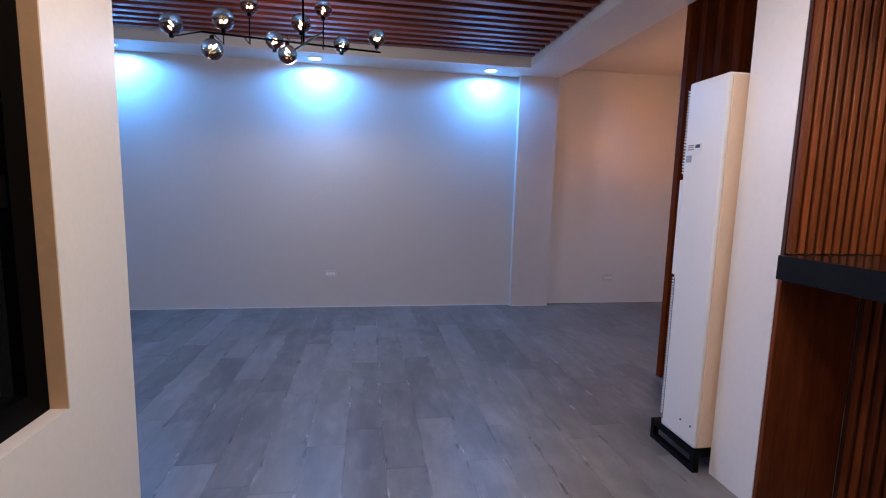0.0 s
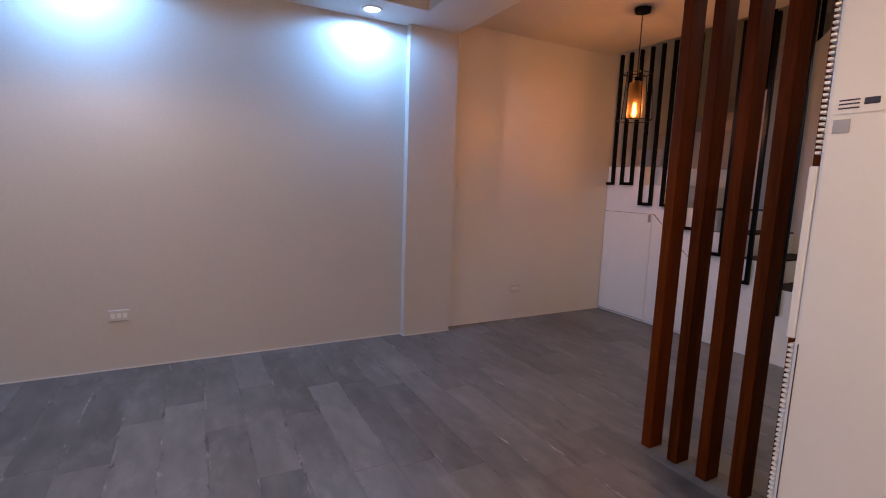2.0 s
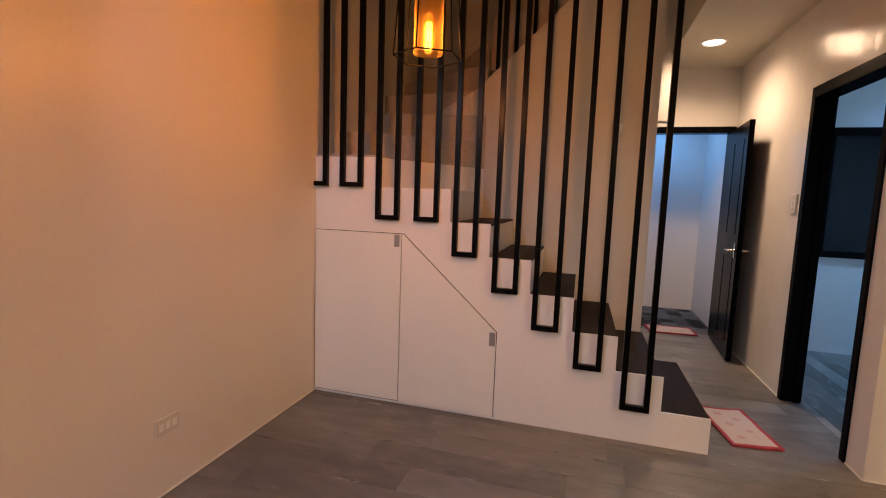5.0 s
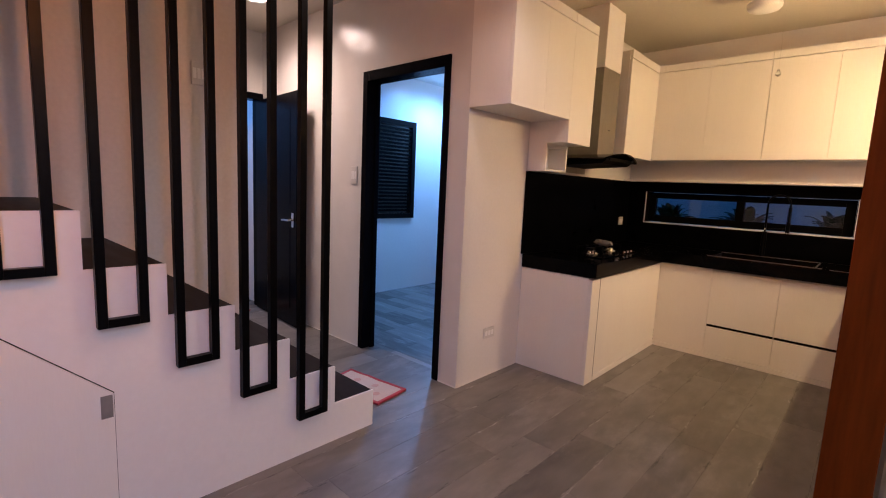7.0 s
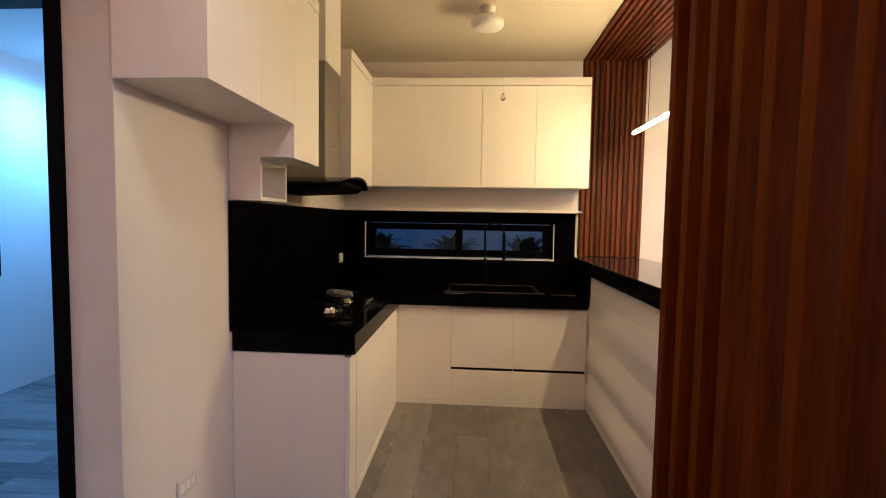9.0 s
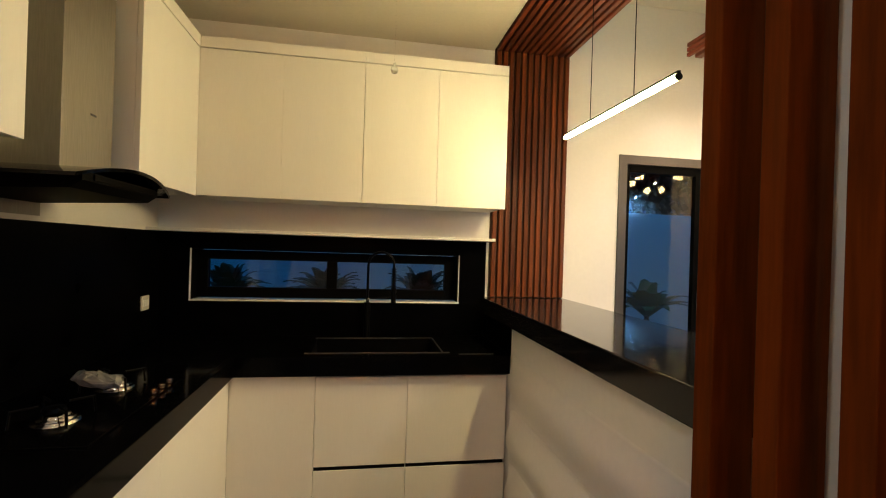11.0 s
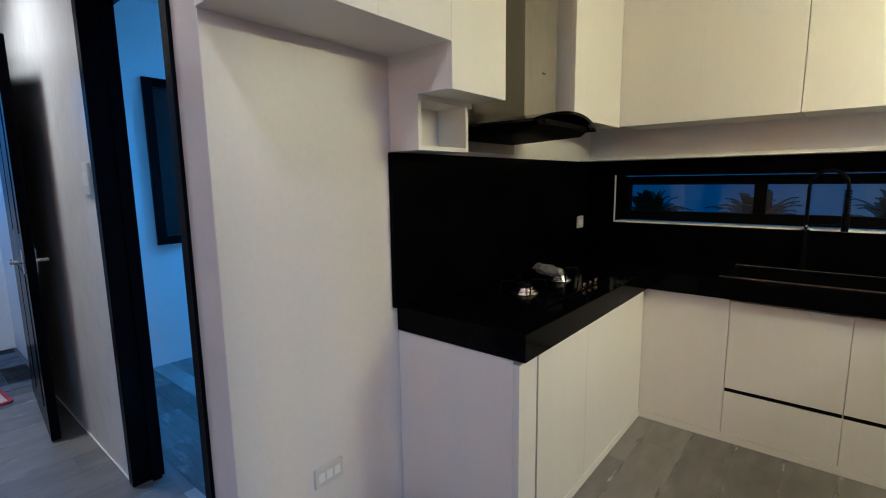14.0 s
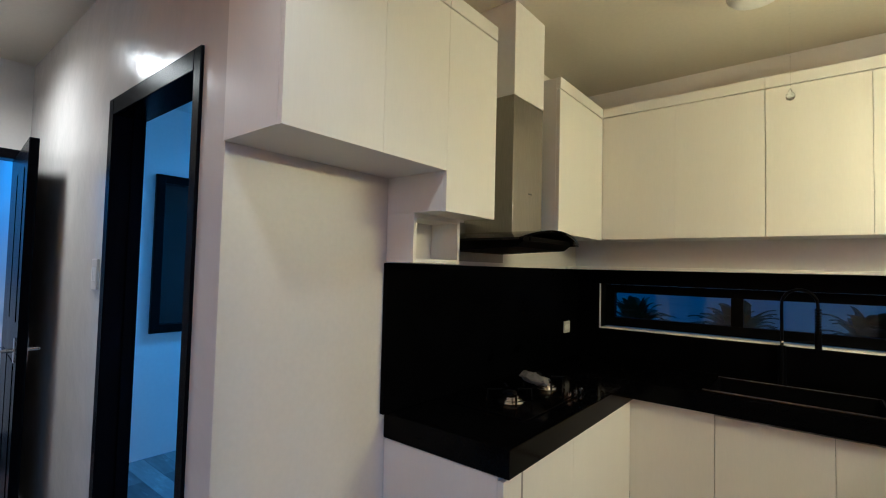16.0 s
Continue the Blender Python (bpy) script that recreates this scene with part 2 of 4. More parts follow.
SOIL = mat("garden_soil", (0.07, 0.055, 0.04), 0.9, grain=25, var=0.4, bump=0.5)
LEAF = mat("green_leaf", (0.022, 0.065, 0.025), 0.45, grain=20, var=0.3, stretch=(1, 1, 1))
TREELEAF = mat("dark_tree_leaf", (0.018, 0.035, 0.018), 0.6, grain=20, var=0.3)
BARK = mat("brown_bark", (0.075, 0.05, 0.035), 0.9, grain=30, var=0.4, bump=0.6)
RUG = mat("pale_woven_cotton", (0.52, 0.41, 0.36), 0.95, grain=160, var=0.12, bump=0.5)
RUG_RED = mat("red_cotton_binding", (0.40, 0.04, 0.055), 0.95, grain=160, var=0.15, bump=0.5)
TILE = mat("dark_slate_tile", (0.055, 0.062, 0.07), 0.6, grain=14, var=0.5, patch=7, piece=0.9, spec=0.2)
BAG = mat("crumpled_clear_plastic", (0.19, 0.18, 0.16), 0.18, grain=40, var=0.2, bump=0.6)
SMOKE = glass("smoked_glass", (0.34, 0.31, 0.28))
CLEAR = glass("clear_glass", (0.90, 0.96, 0.97), ior=1.5)
TINTED = glass("tinted_door_glass", (0.42, 0.60, 0.68), ior=1.5)
BEIGE_REVEAL = mat("beige_reveal_face", (0.62, 0.40, 0.21), 0.5, grain=30, var=0.06, bump=0.05)
AMBERGLASS = glass("amber_glass", (1.0, 0.70, 0.40), 0.28, ior=1.10)
DARKGLASS = mat("smoked_hood_glass", (0.004, 0.0037, 0.0034), 0.08, grain=20, var=0.1, spec=0.18)
PANE = mat("dark_window_pane", (0.006, 0.007, 0.008), 0.06, grain=3, var=0.1, spec=0.4)
COOLGLOW = glow("cool_led", (0.72, 0.88, 1.0), 14)
WARMGLOW = glow("warm_led", AMBER, 295)
HALLGLOW = glow("white_led", (1.0, 0.92, 0.78), 9)
BLUEGLOW = glow("blue_white_led", (0.75, 0.9, 1.0), 9)
FILAMENT = glow("hot_filament", (1.0, 0.40, 0.08), 85)
FILAMENT_PALE = glow("pale_filament", (1.0, 0.58, 0.20), 34)

# ---- building helpers ----


def bm_boxes(boxes, bevel=0.0):
    bm = bmesh.new()
    for x0, x1, y0, y1, z0, z1 in boxes:
        m = Matrix.Translation(((x0 + x1) / 2, (y0 + y1) / 2, (z0 + z1) / 2)) @ Matrix.Diagonal((abs(x1 - x0), abs(y1 - y0), abs(z1 - z0), 1))
        bmesh.ops.create_cube(bm, size=1, matrix=m)
    if bevel:
        bmesh.ops.bevel(bm, geom=bm.edges[:], offset=bevel, segments=2, affect="EDGES", profile=0.5)
    return bm


def bm_tube(a, b, r, seg=12, r2=None):
    a, b = Vector(a), Vector(b)
    bm = bmesh.new()
    m = Matrix.Translation((a + b) / 2) @ (b - a).to_track_quat("Z", "Y").to_matrix().to_4x4()
    bmesh.ops.create_cone(bm, cap_ends=True, segments=seg, radius1=r, radius2=r if r2 is None else r2, depth=(b - a).length, matrix=m)
    return bm


def bm_ball(c, r, scale=(1, 1, 1), seg=24):
    bm = bmesh.new()
    bmesh.ops.create_uvsphere(bm, u_segments=seg, v_segments=seg // 2, radius=r, matrix=Matrix.Translation(c) @ Matrix.Diagonal((*scale, 1)))
    return bm


def bm_prism(points, axis, a, b):
    """A polygon (two coordinates each) drawn out along one axis from a to b."""
    bm = bmesh.new()

    def put(p, v):
        return {"x": (v, p[0], p[1]), "y": (p[0], v, p[1]), "z": (p[0], p[1], v)}[axis]
    lo = [bm.verts.new(put(p, a)) for p in points]
    hi = [bm.verts.new(put(p, b)) for p in points]
    bm.faces.new(lo)
    bm.faces.new(hi[::-1])
    for k in range(len(points)):
        j = (k + 1) % len(points)
        bm.faces.new((lo[k], hi[k], hi[j], lo[j]))
    bmesh.ops.recalc_face_normals(bm, faces=bm.faces[:])
    return bm


def bm_lathe(profile, c, seg=24):
    """Rings of (radius, z) turned round a vertical axis at c."""
    bm = bmesh.new()
    rings = [[bm.verts.new((c[0] + r * math.cos(2 * math.pi * k / seg), c[1] + r * math.sin(2 * math.pi * k / seg), c[2] + z)) for k in range(seg)] for r, z in profile]
    for lo, hi in zip(rings, rings[1:]):
        for k in range(seg):
            bm.faces.new((lo[k], lo[(k + 1) % seg], hi[(k + 1) % seg], hi[k]))
    bmesh.ops.recalc_face_normals(bm, faces=bm.faces[:])
    return bm


def bm_path(points, r, seg=8):
    """A round bar through the points."""
    bm = bmesh.new()
    rings = []
    pts = [Vector(p) for p in points]
    for k, p in enumerate(pts):
        d = (pts[min(k + 1, len(pts) - 1)] - pts[max(k - 1, 0)]).normalized()
        q = d.to_track_quat("Z", "Y").to_matrix()
        rings.append([bm.verts.new(p + q @ Vector((r * math.cos(2 * math.pi * j / seg), r * math.sin(2 * math.pi * j / seg), 0))) for j in range(seg)])
    for lo, hi in zip(rings, rings[1:]):
        for j in range(seg):
            bm.faces.new((lo[j], lo[(j + 1) % seg], hi[(j + 1) % seg], hi[j]))
    bm.faces.new(rings[0])
    bm.faces.new(rings[-1])
    bmesh.ops.recalc_face_normals(bm, faces=bm.faces[:])
    return bm


def join(*bms):
    out = bmesh.new()
    for bm in bms:
        me = bpy.data.meshes.new("tmp")
        bm.to_mesh(me)
        bm.free()
        out.from_mesh(me)
        bpy.data.meshes.remove(me)
    return out


def mesh_of(name, bm, material, smooth=False):
    me = bpy.data.meshes.new(name)
    bm.to_mesh(me)
    bm.free()
    me.materials.append(material)
    if smooth:
        for p in me.polygons:
            p.use_smooth = True
    return me


def part(name, bm, material, parent, label="", smooth=False):
    ob = new(name, mesh_of(name, bm, material, smooth))
    ob.parent = parent
    if parent.data is None:
        ob.matrix_parent_inverse = Matrix.Translation(-parent.location)
    elif parent.parent and parent.parent.data is None:
        ob.matrix_parent_inverse = Matrix.Identity(4)
    return tagged(ob, label)


def thing(name, label, category, group="", at=(0, 0, 0)):
    ob = new(name)
    ob.empty_display_size = 0.1
    ob.location = at
    return tagged(ob, label, category, group)


def solid(name, bm, material, label, category, group="", smooth=False):
    return tagged(new(name, mesh_of(name, bm, material, smooth)), label, category, group)


def structure(name, bm, material, label, category):
    return tagged(new(name, mesh_of(name, bm, material)), label, category, kind="structure")

# ---- setting ----
H = 2.60          # ceiling of kitchen, stair corner and hall
HL = 2.47         # soffit of the living room
YW = -0.175       # kitchen and entrance wall, room side
YF = 5.253        # long living-room wall
YS = 5.284        # wall beside the stair
XR = 3.888        # fridge-recess wall and stair face

base_floor = structure("floor", bm_boxes([(-3.8, 4.02, -0.35, 5.5, -0.20, -0.0009), (4.02, 6.45, 2.20, 5.5, -0.20, -0.0009)]), GROUT,
                       "grey wood-look porcelain plank floor", "floor")
structure("wall_north", bm_boxes([(-3.9, 1.555, YF, YF + 0.15, 0, 2.9)]), WALL, "long off-white painted living-room wall washed by downlights", "wall")
structure("pilaster", bm_boxes([(1.555, 1.982, 5.186, YF + 0.15, 0, 2.9)]), WALL, "square off-white wall pilaster", "wall")
structure("wall_stair_side", bm_boxes([(1.982, 5.9, YS, YS + 0.12, 0, 5.0)]), PAINT, "painted wall glowing orange beside the stair", "wall")
structure("wall_west", bm_boxes([(-3.9, -3.75, 1.82, YF, 0, 2.9)]), PAINT, "plain off-white painted wall", "wall")
structure("wall_living_south", bm_boxes([(-3.75, -0.90, 1.66, 1.82, 0, 2.9)]), PAINT, "plain off-white painted wall", "wall")
WX = -0.744
wall_entry = structure("wall_entry", bm_boxes([(WX - 0.156, WX, YW, 1.82, 0, 0.71), (WX - 0.156, WX, YW, 1.82, 2.25, 3.1), (WX - 0.156, WX, 1.505, 1.82, 0.71, 2.25),
                                  (WX - 0.156, WX, YW, 0.10, 0.71, 2.25)]), PAINT, "off-white painted wall with a deep window opening", "wall")
# entrance and kitchen wall, with the door opening and the strip window
structure("wall_south", bm_boxes([(-0.90, -0.149, YW - 0.15, YW, 0, 3.1), (-0.149, 1.114, YW - 0.15, YW, 2.003, 3.1), (1.114, 2.172, YW - 0.15, YW, 0, 3.1),
                                  (2.172, 3.702, YW - 0.15, YW, 0, 1.018), (2.172, 3.702, YW - 0.15, YW, 1.308, 3.1), (3.702, 4.02, YW - 0.15, YW, 0, 3.1)]), WHITE_PAINT,
          "white painted wall with an entrance door and a strip window", "wall")
structure("wall_kitchen_east", bm_boxes([(XR, XR + 0.13, YW, 2.2048, 0, 2.9), (XR, XR + 0.0038, 2.2048, 2.312, 0, 2.9)]), PAINT, "off-white painted wall behind the fridge recess and stove", "wall")
structure("wall_hall_south", bm_boxes([(XR + 0.004, 4.05, 2.205, 2.312, 0, 2.9), (4.89, 6.55, 2.205, 2.312, 0, 2.9), (4.05, 4.89, 2.205, 2.312, 2.05, 2.9)]), GLOSS,
          "glossy off-white hall wall around a bedroom doorway", "wall")
structure("wall_hall_east", bm_boxes([(6.45, 6.55, 2.312, 2.35, 0, 2.9), (6.45, 6.55, 3.16, 4.2, 0, 2.9), (6.45, 6.55, 2.35, 3.16, 2.0, 2.9)]), PAINT,
          "off-white hall wall around the bathroom door", "wall")
structure("wall_hall_north", bm_boxes([(4.90, 6.45, 3.70, 3.80, 0, 2.60)]), PAINT, "plain off-white hall wall", "wall")
structure("wall_stair_spine", bm_prism([(3.23, 0), (5.2, 0), (5.2, 1.70), (4.50, 2.08), (3.23, 3.25)], "x", 4.80, 4.90), STAIRWALL,
          "off-white wall beside the stair with a sloping top", "wall")
structure("wall_stairwell_back", bm_boxes([(5.78, 5.90, 3.0, YS, 2.0, 5.0), (3.80, 5.78, 2.88, 3.0, 2.72, 5.0), (3.76, 3.86, 3.0, YS, 2.72, 5.0)]), STAIRWALL,
          "off-white stairwell wall", "wall")
# ceilings
TX0, TX1, TY0, TY1 = -3.3, 1.553, 2.30, 4.866
structure("ceiling_living", bm_boxes([(-3.9, 1.982, TY1, YF, HL, 2.9), (-3.9, 1.982, 1.82, TY0, HL, 2.9), (-3.9, TX0, TY0, TY1, HL, 2.9),
                                      (TX1, 1.982, TY0, TY1, HL, 2.9), (TX0, TX1, TY0, TY1, 2.66, 2.9)]), CEIL, "white soffit round a recessed timber-slat tray", "ceiling")
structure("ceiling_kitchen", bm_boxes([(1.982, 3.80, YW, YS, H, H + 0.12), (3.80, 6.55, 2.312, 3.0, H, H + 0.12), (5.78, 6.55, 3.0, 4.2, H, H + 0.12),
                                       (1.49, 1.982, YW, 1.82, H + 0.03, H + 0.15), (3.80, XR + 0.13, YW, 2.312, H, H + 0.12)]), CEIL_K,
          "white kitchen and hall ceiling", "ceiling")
structure("ceiling_entry", bm_boxes([(-0.9, 1.49, YW, 1.82, 3.0, 3.1)]), CEIL, "high white entrance ceiling", "ceiling")
structure("ceiling_upper", bm_boxes([(3.7, 5.95, 2.85, YS + 0.12, 4.9, 5.0)]), CEIL, "white stairwell ceiling", "ceiling")
# bedroom and bathroom beyond the doors
floor_bed = structure("floor_bedroom", bm_boxes([(4.02, 6.25, -0.10, 2.20, -0.20, -0.003)]), GROUT, "grey wood-look plank floor", "floor")
structure("wall_bedroom", bm_boxes([(6.25, 6.40, -0.25, 0.51, 0, 2.6), (6.25, 6.40, 1.652, 2.205, 0, 2.6), (6.25, 6.40, 0.51, 1.652, 0, 0.875), (6.25, 6.40, 0.51, 1.652, 2.0, 2.6),
                                    (4.02, 6.25, -0.25, -0.10, 0, 2.6)]), WHITE_PAINT, "white bedroom walls in blue-white light", "wall")
structure("ceiling_bedroom", bm_boxes([(4.02, 6.40, -0.25, 2.205, 2.5, 2.65)]), CEIL, "white bedroom ceiling", "ceiling")
structure("wall_bathroom", bm_boxes([(7.62, 7.75, 2.0, 4.0, 0, 2.6), (6.55, 7.62, 2.16, 2.30, 0, 2.6), (6.55, 7.62, 3.55, 3.70, 0, 2.6)]), WHITE_PAINT, "white bathroom walls in blue-white light", "wall")
structure("ceiling_bathroom", bm_boxes([(6.55, 7.75, 2.16, 3.70, 2.5, 2.6)]), CEIL, "white bathroom ceiling", "ceiling")
floor_bath = structure("floor_bathroom", bm_boxes([(6.45, 7.62, 2.30, 3.55, -0.20, -0.003)]), GROUT, "dark slate mosaic bathroom floor", "floor")
# outdoors
structure("ground", bm_boxes([(-30, 30, -40, YW - 0.15, -0.3, -0.05), (7.75, 30, YW, 20, -0.3, -0.05)]), SOIL, "dark garden soil at night", "ground")

edge = structure("trim", bm_boxes([(-3.75, 1.553, YF - 0.004, YF, 0, 0.007), (1.551, 1.555, 5.186, YF - 0.004, 0, 0.007), (1.551, 1.986, 5.182, 5.186, 0, 0.007), (1.986, XR, YS - 0.004, YS, 0, 0.007),
                               (XR - 0.004, XR, 1.66, 2.308, 0, 0.007), (XR, 4.045, 2.312, 2.316, 0, 0.007), (4.90, 6.43, 2.312, 2.316, 0, 0.007)]), CEIL, "thin white sealant line along the walls", "trim")

# ---- living room ----


def slat_run(parent, along, span, cross, z0, z1, pitch, width, material):
    a, b = cross
    k = 0
    while a + k * pitch + width <= b + 1e-6:
        c = a + k * pitch
        box = (span[0], span[1], c, c + width, z0, z1) if along == "x" else (c, c + width, span[0], span[1], z0, z1)
        part("slat", bm_boxes([box], 0.004), material, parent)
        k += 1


tray = thing("slat_ceiling", "red-brown timber slats across the recessed living-room ceiling", "ceiling panel", at=(-0.9, 3.6, 2.66))
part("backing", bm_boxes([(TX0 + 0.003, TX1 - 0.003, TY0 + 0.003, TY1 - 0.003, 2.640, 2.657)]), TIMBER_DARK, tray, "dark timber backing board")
slat_run(tray, "x", (TX0 + 0.01, TX1 - 0.02), (TY0 + 0.03, TY1 - 0.02), 2.545, 2.638, 0.125, 0.062, TIMBER_X)


def downlight(x, y, z, material, label, s=1.0):
    d = thing("downlight", label, "downlight", "recessed downlights", (x, y, z))
    part("rim", bm_lathe([(0.040 * s, -0.001), (0.042 * s, -0.008), (0.052 * s, -0.008), (0.056 * s, 0.0)], (x, y, z)), PLASTIC, d, smooth=True)
    part("lens", bm_lathe([(0.0005, -0.004), (0.040 * s, -0.004), (0.040 * s, -0.001)], (x, y, z)), material, d, "glowing lens")
    return d


for x in DOWN_X:
    downlight(x, 5.055, HL, COOLGLOW, "lit round white downlight throwing blue-white light on the wall", 1.35)
# fittings made up for the added entrance fill beams
for x, y in ((0.36, 0.48), (0.80, 1.50)):
    downlight(x, y, 2.48, HALLGLOW, "added round white fill downlight, unseen in the slatted entrance raft", 1.4)
downlight(3.02, 2.74, H, HALLGLOW, "lit round white downlight in the kitchen ceiling", 1.9)
downlight(5.66, 2.75, H, HALLGLOW, "lit round white downlight in the hall ceiling", 1.9)
# unseen fitting made up for the extra living-room beam
downlight(-2.9, 2.6 - 0.36, HL, COOLGLOW, "lit round white downlight throwing blue-white light on the wall")


def chandelier():
    c = thing("globe_chandelier", "black branching chandelier with smoked glass globes, lit", "chandelier", at=(-0.48, 3.65, HL))
    part("canopy", bm_lathe([(0.001, -0.03), (0.06, -0.03), (0.065, 0.0)], (-0.45, 3.65, 2.545)), BLACK, c)
    part("stem", bm_tube((-0.45, 3.65, 2.525), (-0.45, 3.65, 2.19), 0.008), BLACK, c)
    part("arm", bm_tube((-1.05, 3.55, 2.20), (0.06, 3.72, 2.20), 0.007), BLACK, c)
    part("arm", bm_tube((-0.62, 3.95, 2.19), (-0.30, 3.35, 2.19), 0.007), BLACK, c)
    spots = [(-1.28, 3.70, 2.280, 0.088), (-0.99, 3.80, 2.361, 0.090), (-0.81, 3.75, 2.448, 0.074), (-0.99, 3.55, 2.099, 0.082), (-0.47, 3.70, 2.343, 0.080), (-0.33, 3.75, 2.463, 0.074), (-0.67, 3.85, 2.265, 0.078), (-0.53, 3.50, 2.087, 0.074), (-0.21, 3.80, 2.257, 0.070), (0.03, 3.60, 2.261, 0.072)]
    for x, y, z, r in spots:
        r *= 0.80
        hx = max(-1.05, min(0.06, x))
        hy = 3.55 + (hx + 1.05) * 0.153
        low = z < 2.2
        part("branch", bm_path([(hx, hy, 2.20), (x, y, 2.20), (x, y, z + (r * 0.9 if low else -r * 0.9))], 0.0045), BLACK, c)
        s = 1 if low else -1
        part("socket", bm_tube((x, y, z + s * r * 0.75), (x, y, z + s * r * 1.25), 0.014), BLACK, c)
        g = part("globe", bm_ball((x, y, z), r), SMOKE, c, "smoked glass globe", True)
        g.visible_shadow = False
        lean = pose(x, y, z + s * r * 0.15, 35 * math.sin(9 * x), 40 * math.cos(7 * x))
        wire = join(bm_ball((0.10 * r, 0, 0.1 * r), r * 0.075, (1, 1, 3.0), 10), bm_ball((-0.13 * r, 0.05 * r, -0.05 * r), r * 0.06, (1, 1, 2.4), 10))
        wire.transform(lean)
        part("bulb", wire, FILAMENT_PALE, c, "glowing filament loop", True)


chandelier()


def outlet(name, c, normal, w, h, label):
    """A wall plate; normal is the side that it faces."""
    o = thing(name, label, "wall plate", at=c)
    x, y, z = c
    d = 0.010
    if normal in ("-y", "+y"):
        s = -1 if normal == "-y" else 1
        part("plate", bm_boxes([(x - w / 2, x + w / 2, min(y, y + s * d), max(y, y + s * d), z - h / 2, z + h / 2)], 0.003), PLATE, o)
        f = y + s * (d + 0.001)
        for k in (-1, 0, 1):
            part("insert", bm_boxes([(x + k * w * 0.28 - w * 0.10, x + k * w * 0.28 + w * 0.10, min(f - s * 0.002, f), max(f - s * 0.002, f), z - h * 0.22, z + h * 0.22)]), PLASTIC, o)
    else:
        s = -1 if normal == "-x" else 1
        part("plate", bm_boxes([(min(x, x + s * d), max(x, x + s * d), y - w / 2, y + w / 2, z - h / 2, z + h / 2)], 0.003), PLATE, o)
        f = x + s * (d + 0.001)
        for k in (-1, 0, 1):
            part("insert", bm_boxes([(min(f - s * 0.002, f), max(f - s * 0.002, f), y + k * w * 0.28 - w * 0.10, y + k * w * 0.28 + w * 0.10, z - h * 0.22, z + h * 0.22)]), PLASTIC, o)


outlet("wall_outlet", (-0.40, YF, 0.36), "-y", 0.115, 0.072, "white three-gang outlet plate low on the living-room wall")
outlet("wall_outlet", (2.75, YS, 0.30), "-y", 0.115, 0.072, "white three-gang outlet plate on the orange-lit wall")
outlet("wall_outlet", (XR, 2.00, 0.305), "-x", 0.115, 0.072, "white three-gang outlet plate in the fridge recess")
outlet("light_switch", (4.985, 2.312, 1.32), "+y", 0.072, 0.13, "white switch plate beside the bedroom door")
outlet("light_switch", (4.80, 3.48, 1.80), "-x", 0.075, 0.12, "white switch plate on the stair wall")
outlet("splash_outlet", (3.864, 0.025, 1.018), "-x", 0.085, 0.075, "cream outlet plate on the black backsplash")


# thin sheet that makes one side of the opening more beige than the wall
structure("reveal_sheet", bm_boxes([(WX - 0.0415, WX - 0.001, 1.5015, 1.5045, 0.711, 2.249)]), BEIGE_REVEAL, "thin beige sheet on one side of the deep window opening", "trim")


def entry_window():
    w = tagged(new("window_1", mesh_of("window_1", bm_boxes([(WX - 0.095, WX - 0.042, 0.10, 0.16, 0.71, 2.25), (WX - 0.095, WX - 0.042, 1.435, 1.505, 0.71, 2.25),
                                                             (WX - 0.095, WX - 0.042, 0.16, 1.435, 0.71, 0.775), (WX - 0.095, WX - 0.042, 0.16, 1.435, 2.19, 2.25),
                                                             (WX - 0.090, WX - 0.048, 0.16, 1.435, 1.20, 1.27), (WX - 0.090, WX - 0.048, 0.79, 0.84, 0.775, 1.20)]), BRONZE)),
               "black aluminium window with dark panes", "window", kind="structure")
    part("pane", bm_boxes([(WX - 0.075, WX - 0.069, 0.16, 0.79, 0.775, 1.20)]), PANE, w, "dark pane")
    part("pane", bm_boxes([(WX - 0.075, WX - 0.069, 0.84, 1.435, 0.775, 1.20)]), PANE, w, "dark pane")
    part("pane", bm_boxes([(WX - 0.075, WX - 0.069, 0.16, 1.435, 1.27, 2.19)]), PANE, w, "dark pane")


entry_window()


